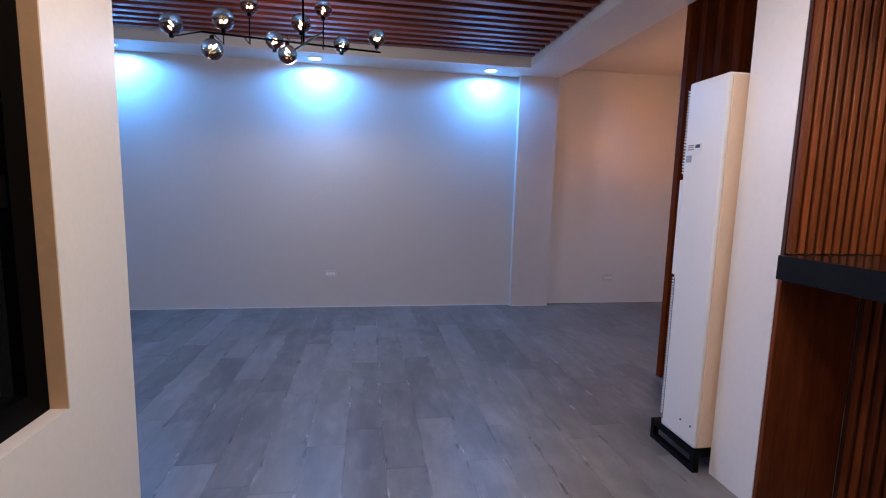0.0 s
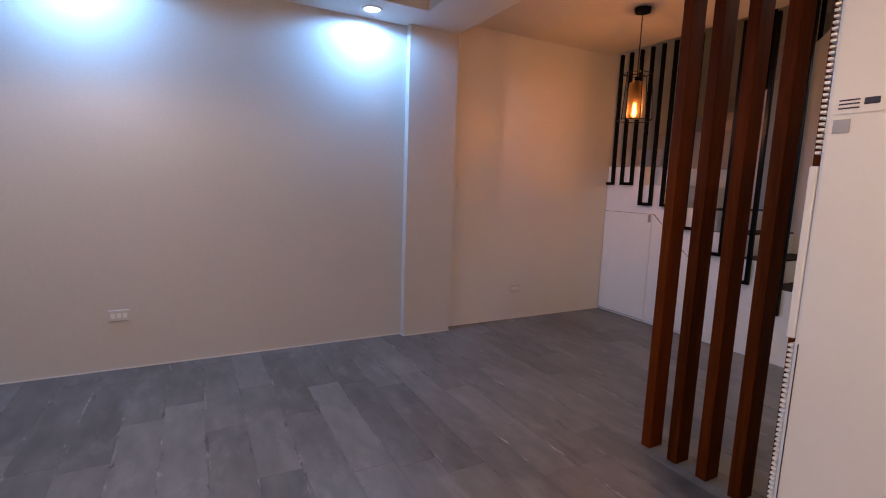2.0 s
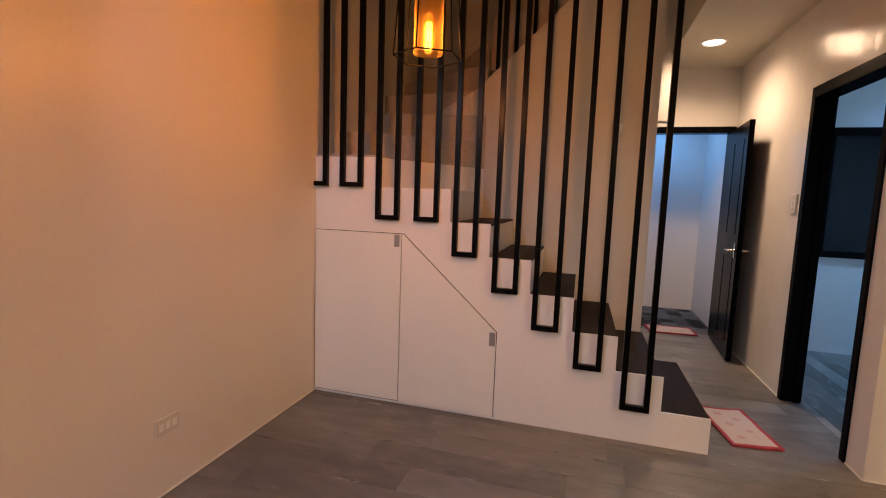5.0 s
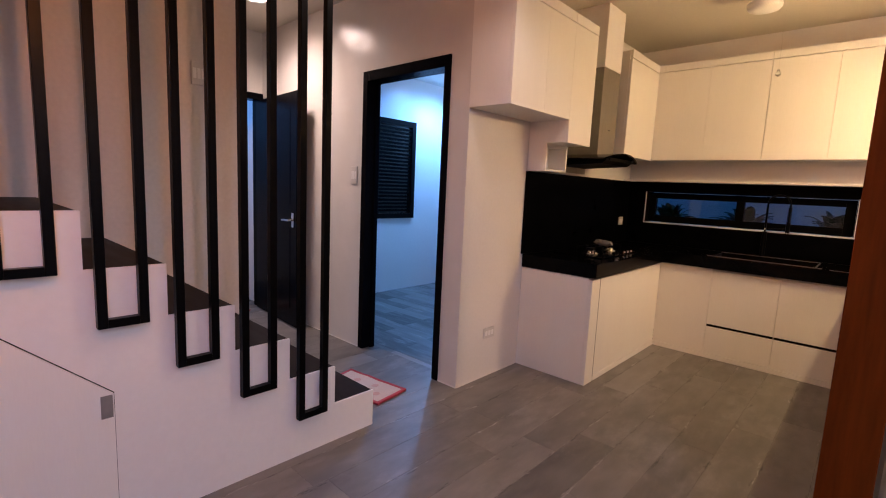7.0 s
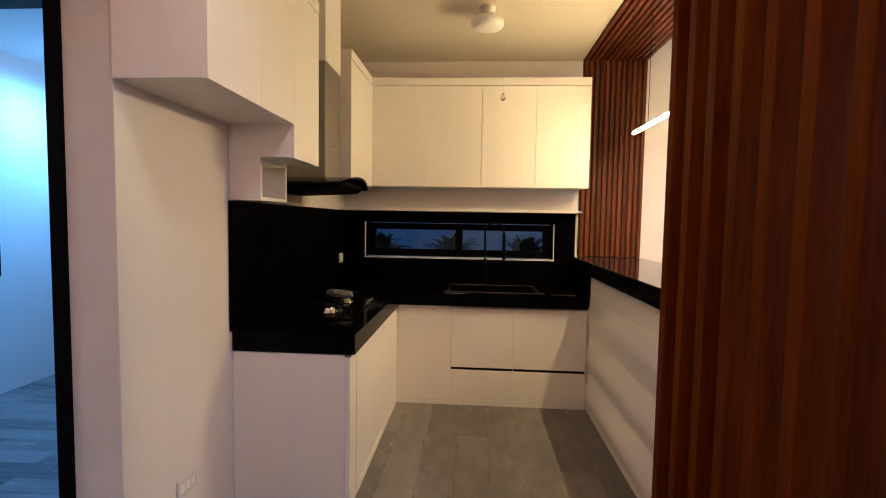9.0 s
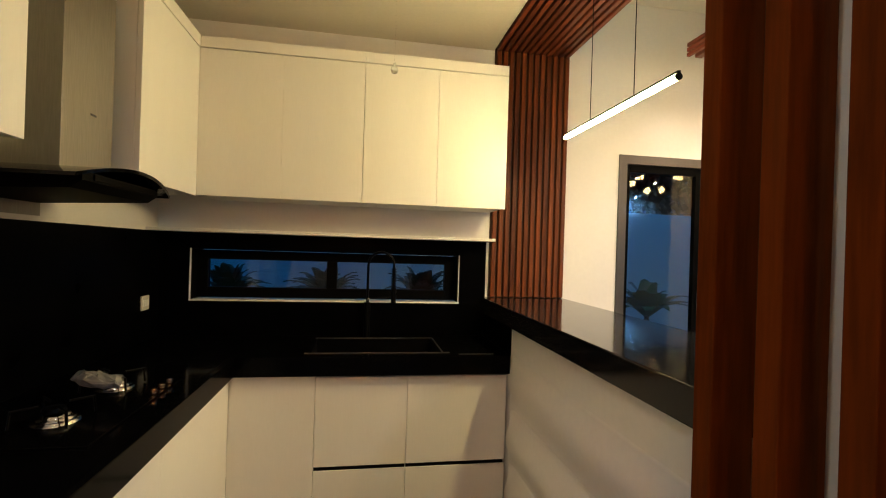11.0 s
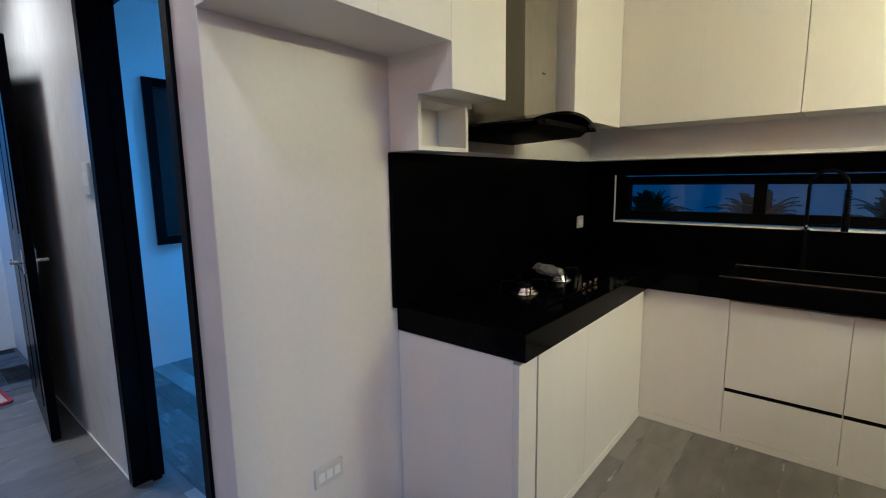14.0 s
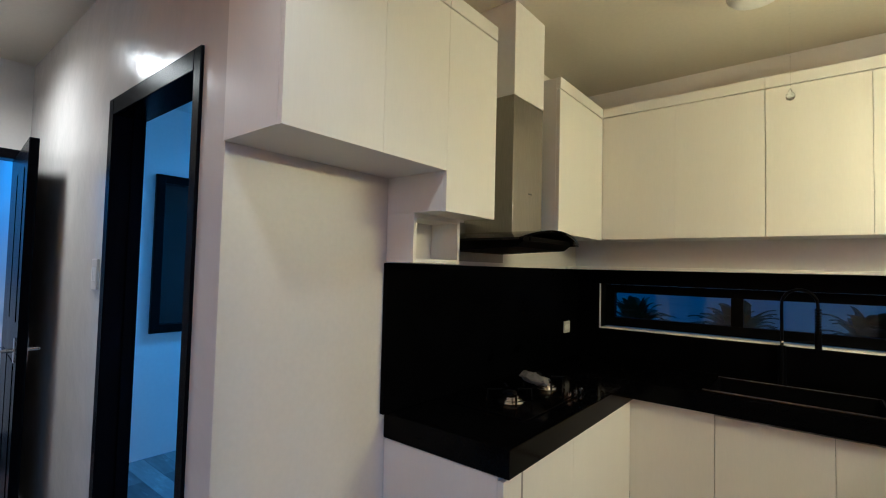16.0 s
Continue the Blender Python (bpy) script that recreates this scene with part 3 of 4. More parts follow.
def standing_aircon():
    a = thing("standing_air_conditioner", "tall white floor-standing air conditioner on a black stand", "air conditioner", at=(1.70, 2.22, 0))
    x0, x1, y0, y1 = 1.462, 1.93, 2.097, 2.345
    part("body", bm_boxes([(x0, x1, y0, y1, 0.105, 1.785)], 0.010), PLASTIC, a)
    part("back_shell", bm_boxes([(x0 + 0.012, x1 - 0.012, y0 - 0.009, y0 - 0.001, 0.115, 1.775)], 0.003), SIDE, a, "beige rear shell")
    part("front_panel", bm_boxes([(x0 + 0.004, x1 - 0.004, y1 + 0.001, y1 + 0.022, 0.88, 1.34)], 0.004), PLASTIC, a)
    for z0, z1 in ((0.16, 0.86), (1.37, 1.76)):
        z = z0
        while z < z1:
            part("louvre", bm_boxes([(x0 + 0.004, x1 - 0.004, y1 + 0.001, y1 + 0.014, z, z + 0.0075)], 0.0015), PLASTIC, a)
            z += 0.0145
    part("seam", bm_boxes([(x0 - 0.0015, x0 + 0.002, y1 - 0.014, y1 - 0.0115, 0.14, 0.87)]), BADGE, a, "dark seam line")
    part("badge", bm_boxes([(x0 - 0.003, x0 - 0.0005, 2.238, 2.268, 1.483, 1.499)], 0.001), BADGE, a, "small dark badge")
    part("sticker", bm_boxes([(x0 - 0.002, x0 - 0.0004, 2.23, 2.325, 1.465, 1.507)]), WHITE_PAINT, a, "white label strip")
    part("sticker", bm_boxes([(x0 - 0.002, x0 - 0.0004, 2.29, 2.325, 1.420, 1.452)]), GREYTAB, a, "small grey label")
    for z in (1.497, 1.488, 1.478):
        part("print_bar", bm_boxes([(x0 - 0.0028, x0 - 0.0021, 2.276, 2.318, z - 0.0018, z + 0.0018)]), BADGE, a, "dark print bar")
    for y in (2.13, 2.20):
        part("screw", bm_ball((x0 - 0.0005, y, 0.20), 0.005, seg=8), BADGE, a)
    s0, s1, t0, t1 = 1.455, 1.94, 2.080, 2.410
    stand = [(s0, s1, t0, t0 + 0.028, 0.075, 0.104), (s0, s1, t1 - 0.028, t1, 0.075, 0.104), (s0, s0 + 0.028, t0 + 0.028, t1 - 0.028, 0.075, 0.104), (s1 - 0.028, s1, t0 + 0.028, t1 - 0.028, 0.075, 0.104),
             (s0, s0 + 0.028, t0 + 0.028, t1 - 0.028, 0.0, 0.026), (s1 - 0.028, s1, t0 + 0.028, t1 - 0.028, 0.0, 0.026)]
    stand += [(x, x + 0.028, y, y + 0.028, 0, 0.075) for x in (s0, s1 - 0.028) for y in (t0, t1 - 0.028)]
    for k, box in enumerate(stand):
        part("rail" if k < 6 else "leg", bm_boxes([box]), BLACK, a, "black square steel tube")


standing_aircon()

# column between bar and screen, and the screen of posts
structure("column", bm_boxes([(1.532, 1.955, 1.832, 2.072, 0, HL)]), WHITE_PAINT, "square white column beside the bar", "column")


def post(y):
    p = thing("screen_post", "tall red-brown timber screen post from floor to ceiling", "timber post", "screen posts", (2.045, y, 0))
    part("shaft", bm_boxes([(1.998, 2.092, y - 0.0245, y + 0.0245, 0, H)], 0.003), TIMBER_POST, p)
    return p


first = post(3.155)
for k in range(1, 10):
    copy_thing(first, pose(2.045, 3.155 - 0.1447 * k, 0))

# ---- bar ----
bar = thing("granite_counter", "polished black granite bar counter with a thick edge", "bar counter", at=(1.76, 0.8, 0.96))
part("slab", bm_boxes([(1.49, 2.022, YW, 1.800, 0.962, 1.055)], 0.004), GRANITE, bar)
body = thing("breakfast_bar", "breakfast bar, white to the kitchen and fluted timber to the hall", "bar base", at=(1.94, 0.8, 0))
part("kitchen_face", bm_boxes([(1.915, 1.996, YW, 1.832, 0, 0.961)]), WHITE_PAINT, body, "white painted bar wall")


def bm_wave(z0, z1, z2, out, ya, yb):
    """A soft ridge along the bar: it swells from z0 to a nose at z1 and slopes back to a crease at z2; one end runs out flat."""
    bm = bmesh.new()
    rings = []
    for y, k in ((ya, 0.0), (ya + 0.03, 0.45), (ya + 0.07, 1.0), (yb, 1.0)):
        ring = []
        for j in range(21):
            z = z0 + (z2 - z0) * j / 20
            u = (z - z0) / (z1 - z0) if z < z1 else (z2 - z) / (z2 - z1)
            d = (u * u * (3 - 2 * u)) ** (0.9 if z < z1 else 0.75)
            ring.append(bm.verts.new((1.9964 + out * k * d, y, z - 0.05 * (1 - k) * (1 - j / 20))))
        rings.append(ring)
    for p, q in zip(rings, rings[1:]):
        for j in range(20):
            bm.faces.new((p[j], q[j], q[j + 1], p[j + 1]))
    bm.faces.new(rings[-1])
    bmesh.ops.recalc_face_normals(bm, faces=bm.faces[:])
    return bm


for z0, z1, z2, out in ((0.562, 0.713, 0.822, 0.036), (0.294, 0.425, 0.560, 0.040), (0.030, 0.155, 0.292, 0.040)):
    part("ledge", bm_wave(z0, z1, z2, out, 0.392, 1.830), WHITE_PAINT, body, "white rounded wave ridge", True)
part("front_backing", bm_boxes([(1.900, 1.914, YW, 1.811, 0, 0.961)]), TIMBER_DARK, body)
for k in range(49):
    y = -0.165 + 0.040 * k
    part("flute", bm_boxes([(1.882, 1.899, y, y + 0.026, 0.002, 0.960)], 0.004), TIMBER, body)

arch = thing("slat_arch", "red-brown fluted timber panels over and beside the bar", "timber panelling", at=(1.74, 0.8, H))
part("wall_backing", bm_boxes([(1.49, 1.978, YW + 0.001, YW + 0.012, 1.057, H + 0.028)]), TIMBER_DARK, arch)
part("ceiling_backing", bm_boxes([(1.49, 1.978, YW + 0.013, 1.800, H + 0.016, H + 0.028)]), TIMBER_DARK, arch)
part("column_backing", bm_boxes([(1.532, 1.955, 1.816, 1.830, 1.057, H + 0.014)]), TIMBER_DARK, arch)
part("column_foot_panel", bm_boxes([(1.532, 1.8995, 1.812, 1.830, 0.0, 1.030)], 0.003), TIMBER, arch, "plain timber panel under the counter")
for k in range(12):
    x = 1.494 + 0.0408 * k
    part("wall_slat", bm_boxes([(x, x + 0.027, YW + 0.0125, YW + 0.036, 1.058, H - 0.012)], 0.004), TIMBER, arch)
    part("ceiling_slat", bm_boxes([(x, x + 0.027, YW + 0.014, 1.790, H - 0.010, H + 0.0155)], 0.004), TIMBER_Y, arch)
for k in range(11):
    x = 1.536 + 0.0385 * k
    part("column_slat", bm_boxes([(x, x + 0.025, 1.795, 1.8155, 1.057, H - 0.012)], 0.004), TIMBER, arch)

tube = thing("linear_pendant", "slim black linear pendant with a glowing warm diffuser", "pendant lamp", at=(1.78, 0.90, 1.95))
part("housing", bm_boxes([(1.774, 1.786, 0.475, 1.325, 1.9285, 1.937)], 0.002), BLACK, tube)
part("diffuser", bm_tube((1.78, 0.480, 1.9175), (1.78, 1.320, 1.9175), 0.0105, 20), WARMGLOW, tube, "glowing round diffuser", True)
for y in (0.4755, 1.3215):
    part("end_cap", bm_tube((1.78, y - 0.004, 1.9175), (1.78, y + 0.004, 1.9175), 0.012, 16), BLACK, tube)
for y in (0.73, 1.07):
    part("wire", bm_tube((1.78, y, 1.936), (1.78, y, H - 0.008), 0.0018, 6), BLACK, tube)

# hanging slat raft over the entrance
raft = thing("slat_raft", "red-brown slatted timber raft under the entrance ceiling", "ceiling panel", at=(0.2, 1.0, 2.6))
part("backing", bm_boxes([(-0.70, 0.955, 0.285, 1.75, 2.545, 2.557)]), TIMBER_DARK, raft)
for k in range(22):
    x = -0.66 + 0.0735 * k
    part("slat", bm_boxes([(x, x + 0.042, 0.275, 1.75, 2.480, 2.543)], 0.003), TIMBER_Y, raft)
for k in range(3):
    part("edge_slat", bm_boxes([(0.957, 0.978, 0.275, 1.75, 2.480 + 0.028 * k, 2.501 + 0.028 * k)], 0.003), TIMBER_Y, raft)
for x in (-0.6, 0.85):
    for y in (0.4, 1.6):
        part("hanger", bm_tube((x, y, 2.557), (x, y, 3.0), 0.006, 8), BLACK, raft)


def bulb_cluster():
    c = thing("bulb_cluster", "black branching ceiling light with bare filament bulbs, lit", "chandelier", at=(-0.22, 1.36, 2.48))
    x, y, z = -0.22, 1.36, 2.20
    part("canopy", bm_lathe([(0.001, -0.025), (0.05, -0.025), (0.055, -0.001)], (x, y, 2.48)), BLACK, c)
    part("stem", bm_tube((x, y, 2.455), (x, y, z), 0.007, 10), BLACK, c)
    for dx, dy, dz in ((0.06, 0.05, -0.02), (0.10, -0.06, -0.14), (0.17, 0.04, -0.08), (-0.10, 0.07, -0.10), (-0.12, -0.08, -0.03)):
        tip = Vector((x + dx, y + dy, z + dz))
        way = Vector((dx, dy, dz)).normalized()
        part("arm", bm_tube((x, y, z), tip, 0.005, 8), BLACK, c)
        part("socket", bm_tube(tip - way * 0.01, tip + way * 0.035, 0.013, 10), BLACK, c)
        bulb = bm_ball((0, 0, 0), 0.029, (1, 1, 1.6), 14)
        bulb.transform(Matrix.Translation(tip + way * 0.07) @ way.to_track_quat("Z", "Y").to_matrix().to_4x4())
        b = part("bulb", bulb, FILAMENT_PALE, c, "glowing filament bulb", True)
        b.visible_shadow = False


bulb_cluster()


def sliding_door():
    d = tagged(new("door_1", mesh_of("door_1", bm_boxes([(1.058, 1.114, YW - 0.12, YW + 0.012, 0, 2.003), (-0.149, -0.108, YW - 0.12, YW + 0.012, 0, 2.003),
                                                         (-0.108, 1.058, YW - 0.12, YW + 0.012, 1.945, 2.003)]), GREYFRAME)),
               "grey aluminium sliding glass entrance door, half open", "door", kind="structure")
    y0, y1 = YW - 0.055, YW - 0.015
    part("leaf_frame", bm_boxes([(1.022, 1.058, y0, y1, 0.02, 1.945), (0.488, 0.535, y0, y1, 0.02, 1.945), (0.535, 1.022, y0, y1, 0.02, 0.09), (0.535, 1.022, y0, y1, 1.895, 1.945)], 0.003), BRONZE, d)
    g = part("pane", bm_boxes([(0.535, 1.022, y0 + 0.017, y0 + 0.023, 0.09, 1.895)]), TINTED, d, "glass pane")
    g.visible_shadow = False
    part("strike_jamb", bm_boxes([(-0.1075, -0.070, YW - 0.10, YW - 0.012, 0.0, 1.944)], 0.002), BRONZE, d, "black strike jamb")
    part("outer_edge", bm_boxes([(-0.0695, -0.030, YW - 0.118, YW - 0.102, 0.0, 1.944)], 0.002), PLASTIC, d, "pale outer door edge lit by the dusk")
    part("lock", bm_boxes([(0.490, 0.512, y1 + 0.001, y1 + 0.016, 0.98, 1.10)], 0.003), CHROME, d, "chrome latch")


sliding_door()

# ---- stair corner ----
RISE, GO, Y1 = 0.1893, 0.2385, 2.978
SX0, SX1 = XR, 4.80


def staircase():
    s = thing("staircase", "white stair with dark brown treads rising to a winding turn", "stairs", at=(4.3, 4.1, 0))
    for n in range(1, 7):
        y0 = Y1 + GO * (n - 1)
        part("step", bm_boxes([(SX0, SX1, y0, y0 + GO, 0, RISE * n - 0.012)]), WHITE_PAINT, s)
        part("tread", bm_boxes([(SX0 + 0.012, SX1 - 0.002, y0 + 0.001, y0 + GO + 0.004, RISE * n - 0.0115, RISE * n)], 0.002), TREAD, s, "dark brown tread")
    # stringer edge in white along the open side
    for n in range(1, 7):
        y0 = Y1 + GO * (n - 1)
        part("edge_strip", bm_boxes([(SX0, SX0 + 0.011, y0, y0 + GO, RISE * n - 0.012, RISE * n + 0.002)]), WHITE_PAINT, s)
    # winders round the end of the spine wall
    px, py = 4.80, Y1 + 6 * GO
    turns = [180, 152.5, 126, 104, 82, 58, 30, 0]

    def edge(a):
        c, q = math.cos(radians(a)), math.sin(radians(a))
        k = min((SX1 - SX0) / max(abs(c), 1e-6), (YS - py) / max(q, 1e-6))
        return (px + c * k, py + q * k)
    for k in range(7):
        pts = [(px, py), edge(turns[k])]
        a0, a1 = turns[k], turns[k + 1]
        for ca, cp in ((math.degrees(math.atan2(YS - py, SX0 - px)), (SX0, YS)), (math.degrees(math.atan2(YS - py, 5.71 - px)), (5.71, YS))):
            if a1 < ca < a0:
                pts.append(cp)
        pts.append(edge(turns[k + 1]))
        z = RISE * (7 + k)
        # from the third winder up the steps use the white with shade mixed in
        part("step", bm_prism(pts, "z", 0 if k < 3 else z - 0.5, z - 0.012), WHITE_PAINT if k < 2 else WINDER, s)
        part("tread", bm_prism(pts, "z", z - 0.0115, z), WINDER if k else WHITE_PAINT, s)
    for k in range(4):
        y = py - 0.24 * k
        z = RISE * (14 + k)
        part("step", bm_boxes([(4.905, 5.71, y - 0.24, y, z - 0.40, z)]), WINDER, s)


staircase()


def baluster(y, z, half=False):
    b = thing("stair_baluster", "black square steel loop hanging from the ceiling to the stair side", "baluster", "stair balusters", (3.868, y, z))
    w, t = 0.148, 0.029
    x0, x1 = 3.853, 3.883
    part("upright", bm_boxes([(x0, x1, y - w / 2, y - w / 2 + t, z, H)], 0.002), BLACK, b)
    if not half:
        part("upright", bm_boxes([(x0, x1, y + w / 2 - t, y + w / 2, z, H)], 0.002), BLACK, b)
    part("foot", bm_boxes([(x0, x1, y - w / 2 + t, min(y + w / 2 - t, YS - 0.003), z, z + t)], 0.002), BLACK, b)


for y, n in ((3.352, 2), (3.605, 3), (3.84, 4), (4.072, 5), (4.312, 6), (4.548, 7), (4.792, 7), (5.03, 8)):
    baluster(y, RISE * (n - 1) - 0.003)
baluster(5.264, RISE * 7 - 0.003, True)
for k in range(5):
    y = 4.35 - 0.13 * k
    hang = thing("upper_baluster", "black square steel bar over the upper flight", "baluster", "upper balusters", (4.85, y, 2.3))
    part("upright", bm_boxes([(4.836, 4.864, y - 0.014, y + 0.014, 2.08 + (4.50 - y) * 0.9213 + 0.02, 4.9)], 0.002), BLACK, hang)


def stair_store():
    d = thing("understair_cupboard", "white doors under the stair with small grey pulls", "cupboard", at=(XR, 4.7, 0))
    x0, x1 = XR - 0.012, XR - 0.001
    part("door", bm_boxes([(x0, x1, 4.702, 5.278, 0.022, 1.052)], 0.002), LACQUER, d)
    part("door", bm_prism([(4.108, 0.020), (4.697, 0.020), (4.697, 1.052), (4.690, 1.052), (4.108, 0.522)], "x", x0, x1), LACQUER, d)
    part("pull", bm_boxes([(x0 - 0.003, x0 - 0.0005, 4.712, 4.745, 0.975, 1.046)], 0.001), GREYTAB, d, "grey finger pull")
    part("pull", bm_boxes([(x0 - 0.003, x0 - 0.0005, 4.112, 4.146, 0.440, 0.520)], 0.001), GREYTAB, d, "grey finger pull")
    part("shadow_gap", bm_prism([(4.105, 0.016), (5.281, 0.016), (5.281, 1.055), (4.6885, 1.055), (4.105, 0.5228)], "x", XR - 0.0030, XR - 0.0006), BRONZE, d, "dark gap round the doors")


stair_store()


def cage_pendant():
    c = thing("cage_pendant", "black wire cage pendant with an amber filament bulb, lit", "pendant lamp", at=(3.02, 4.28, H))
    x, y = 3.02, 4.28
    part("canopy", bm_lathe([(0.001, -0.03), (0.055, -0.03), (0.06, -0.001)], (x, y, H)), BLACK, c)
    part("cord", bm_tube((x, y, 2.10), (x, y, H - 0.03), 0.0035, 8), BLACK, c)
    part("socket", bm_tube((x, y, 2.00), (x, y, 2.11), 0.022, 12, 0.016), BLACK, c)
    for z, r in ((2.135, 0.105), (1.795, 0.13)):
        pts = [(x + r * math.cos(math.pi / 3 * k), y + r * math.sin(math.pi / 3 * k), z) for k in range(7)]
        for p, q in zip(pts, pts[1:]):
            part("cage_wire", bm_tube(p, q, 0.003, 6), BLACK, c)
        for p in pts[:6:2]:
            part("cage_wire", bm_tube(p, (x, y, z), 0.0025, 6), BLACK, c) if z > 2 else None
    for k in range(6):
        a = math.pi / 3 * k
        part("cage_wire", bm_tube((x + 0.105 * math.cos(a), y + 0.105 * math.sin(a), 2.135), (x + 0.13 * math.cos(a), y + 0.13 * math.sin(a), 1.795), 0.003, 6), BLACK, c)
    g = part("shade", bm_lathe([(0.022, 0.185), (0.050, 0.170), (0.055, 0.10), (0.055, -0.09), (0.053, -0.09), (0.053, 0.10), (0.048, 0.166), (0.022, 0.180)], (x, y, 1.90)), AMBERGLASS, c, "clear amber glass cylinder", True)
    g.visible_shadow = False
    bulb = part("bulb", bm_ball((x, y, 1.885), 0.030, (1, 1, 2.5), 20), AMBERGLASS, c, "amber glass bulb", True)
    bulb.visible_shadow = False
    for k in range(5):
        a = 2 * math.pi * k / 5
        dx, dy = 0.011 * math.cos(a), 0.011 * math.sin(a)
        f = part("filament", bm_tube((x + dx, y + dy, 1.840), (x + dx * 0.6, y + dy * 0.6, 1.925), 0.0045, 8), FILAMENT, bulb, "glowing filament")
        f.visible_shadow = False


cage_pendant()

# ---- doors of the hall ----
door2 = tagged(new("door_2", mesh_of("door_2", bm_boxes([(4.045, 4.095, 2.197, 2.322, 0, 2.055), (4.845, 4.895, 2.197, 2.322, 0, 2.055), (4.095, 4.845, 2.197, 2.322, 1.985, 2.055)], 0.003), DOORBLACK)),
               "open bedroom doorway with a black frame", "door", kind="structure")
part("stop", bm_boxes([(4.826, 4.844, 2.215, 2.25, 0, 1.984), (4.096, 4.112, 2.215, 2.25, 0, 1.984)]), DOORBLACK, door2)
door3 = tagged(new("door_3", mesh_of("door_3", bm_boxes([(6.430, 6.56, 2.316, 2.360, 0, 2.05), (6.430, 6.56, 3.15, 3.20, 0, 2.05), (6.430, 6.56, 2.360, 3.15, 1.99, 2.05)], 0.003), DOORBLACK)),
               "black bathroom door standing open against the hall wall", "door", kind="structure")
SWING = Matrix.Translation((6.425, 2.372, 0)) @ pose(0, 0, 0, 0, 0, -4.6)


def swung(bm):
    bm.transform(SWING)
    return bm


leaf = part("leaf", swung(bm_boxes([(-0.862, 0, -0.02, 0.02, 0.012, 1.975)], 0.003)), DOORBLACK, door3, "black panelled door leaf")
for z0, z1 in ((0.16, 0.86), (1.06, 1.84)):
    for x0, x1 in ((-0.74, -0.46), (-0.40, -0.12)):
        for y0, y1 in ((0.0205, 0.0235), (-0.0235, -0.0205)):
            part("panel", swung(bm_boxes([(x0, x1, y0, y1, z0, z1)], 0.001)), DOORBLACK, leaf)
for s in (1, -1):
    y = s * 0.0205
    part("handle", swung(join(bm_tube((-0.80, y, 0.93), (-0.80, y + s * 0.05, 0.93), 0.010), bm_path([(-0.80, y + s * 0.045, 0.93), (-0.74, y + s * 0.048, 0.93), (-0.68, y + s * 0.045, 0.926)], 0.009),
                              bm_boxes([(-0.82, -0.78, min(y, y + s * 0.006), max(y, y + s * 0.006), 0.87, 0.99)]))), CHROME, leaf, "brushed steel lever handle")

win2 = tagged(new("window_2", mesh_of("window_2", bm_boxes([(6.225, 6.30, 0.505, 0.565, 0.870, 2.005), (6.225, 6.30, 1.597, 1.657, 0.870, 2.005), (6.225, 6.30, 0.565, 1.597, 0.870, 0.930), (6.225, 6.30, 0.565, 1.597, 1.945, 2.005),
                                                            (6.235, 6.29, 1.055, 1.105, 0.930, 1.945)], 0.002), BLACK)), "black-framed bedroom window with dark panes", "window", kind="structure")
part("pane", bm_boxes([(6.258, 6.264, 0.565, 1.055, 0.930, 1.945)]), PANE, win2)
part("pane", bm_boxes([(6.258, 6.264, 1.105, 1.597, 0.930, 1.945)]), PANE, win2)
for k in range(24):
    part("blind_slat", bm_boxes([(6.240, 6.248, 0.570, 1.050, 0.95 + 0.041 * k, 0.975 + 0.041 * k)]), BRONZE, win2)

bed_lamp = thing("ceiling_lamp", "lit round blue-white bedroom ceiling lamp", "ceiling lamp", at=(5.72, 0.30, 2.5))
part("base", bm_lathe([(0.001, 0.0), (0.07, 0.0), (0.07, -0.015), (0.001, -0.015)], (5.72, 0.30, 2.5)), PLASTIC, bed_lamp)
shade = part("shade", bm_lathe([(0.001, -0.05), (0.05, -0.045), (0.075, -0.030), (0.075, -0.016)], (5.72, 0.30, 2.5)), BLUEGLOW, bed_lamp, "glowing diffuser", True)
shade.visible_shadow = False

def bound_mat(name, label, m, w, h, motifs):
    """A thin mat with a raised bound edge; w and h are half its sides."""
    rug = thing(name, label, "mat", at=tuple(m.translation))
    e = 0.020

    def laid(bm):
        bmesh.ops.subdivide_edges(bm, edges=[k for k in bm.edges if k.calc_length() > 0.08], cuts=9, use_grid_fill=True)
        for v in bm.verts:
            n = noise.noise_vector(v.co * 9 + Vector((m.translation.x, 3.1, 0)))
            v.co += Vector((n.x * 0.006, n.y * 0.006, max(0, n.z) * 0.012))
        bm.transform(m)
        return bm
    part("field", laid(bm_boxes([(-w + e, w - e, -h + e, h - e, 0.002, 0.013)], 0.003)), RUG, rug, "pale woven field")
    for box in ((-w, w, -h, -h + e, 0.001, 0.015), (-w, w, h - e, h, 0.001, 0.015), (-w, -w + e, -h + e, h - e, 0.001, 0.015), (w - e, w, -h + e, h - e, 0.001, 0.015)):
        part("border", laid(bm_boxes([box], 0.003)), RUG_RED, rug, "red bound edge")
    for x, y in motifs:
        part("motif", laid(bm_lathe([(0.001, 0.0145), (0.022, 0.0145), (0.024, 0.0125)], (x, y, 0), 10)), RUG_PINK, rug, "faded pink motif")


bound_mat("floor_mat", "small pale rectangular mat with a red border on the hall floor", pose(4.283, 2.733, 0.0, 0, 0, 8.5), 0.240, 0.132,
          ((-0.14, 0.04), (-0.06, -0.04), (0.02, 0.035), (0.09, -0.035), (0.155, 0.045)))
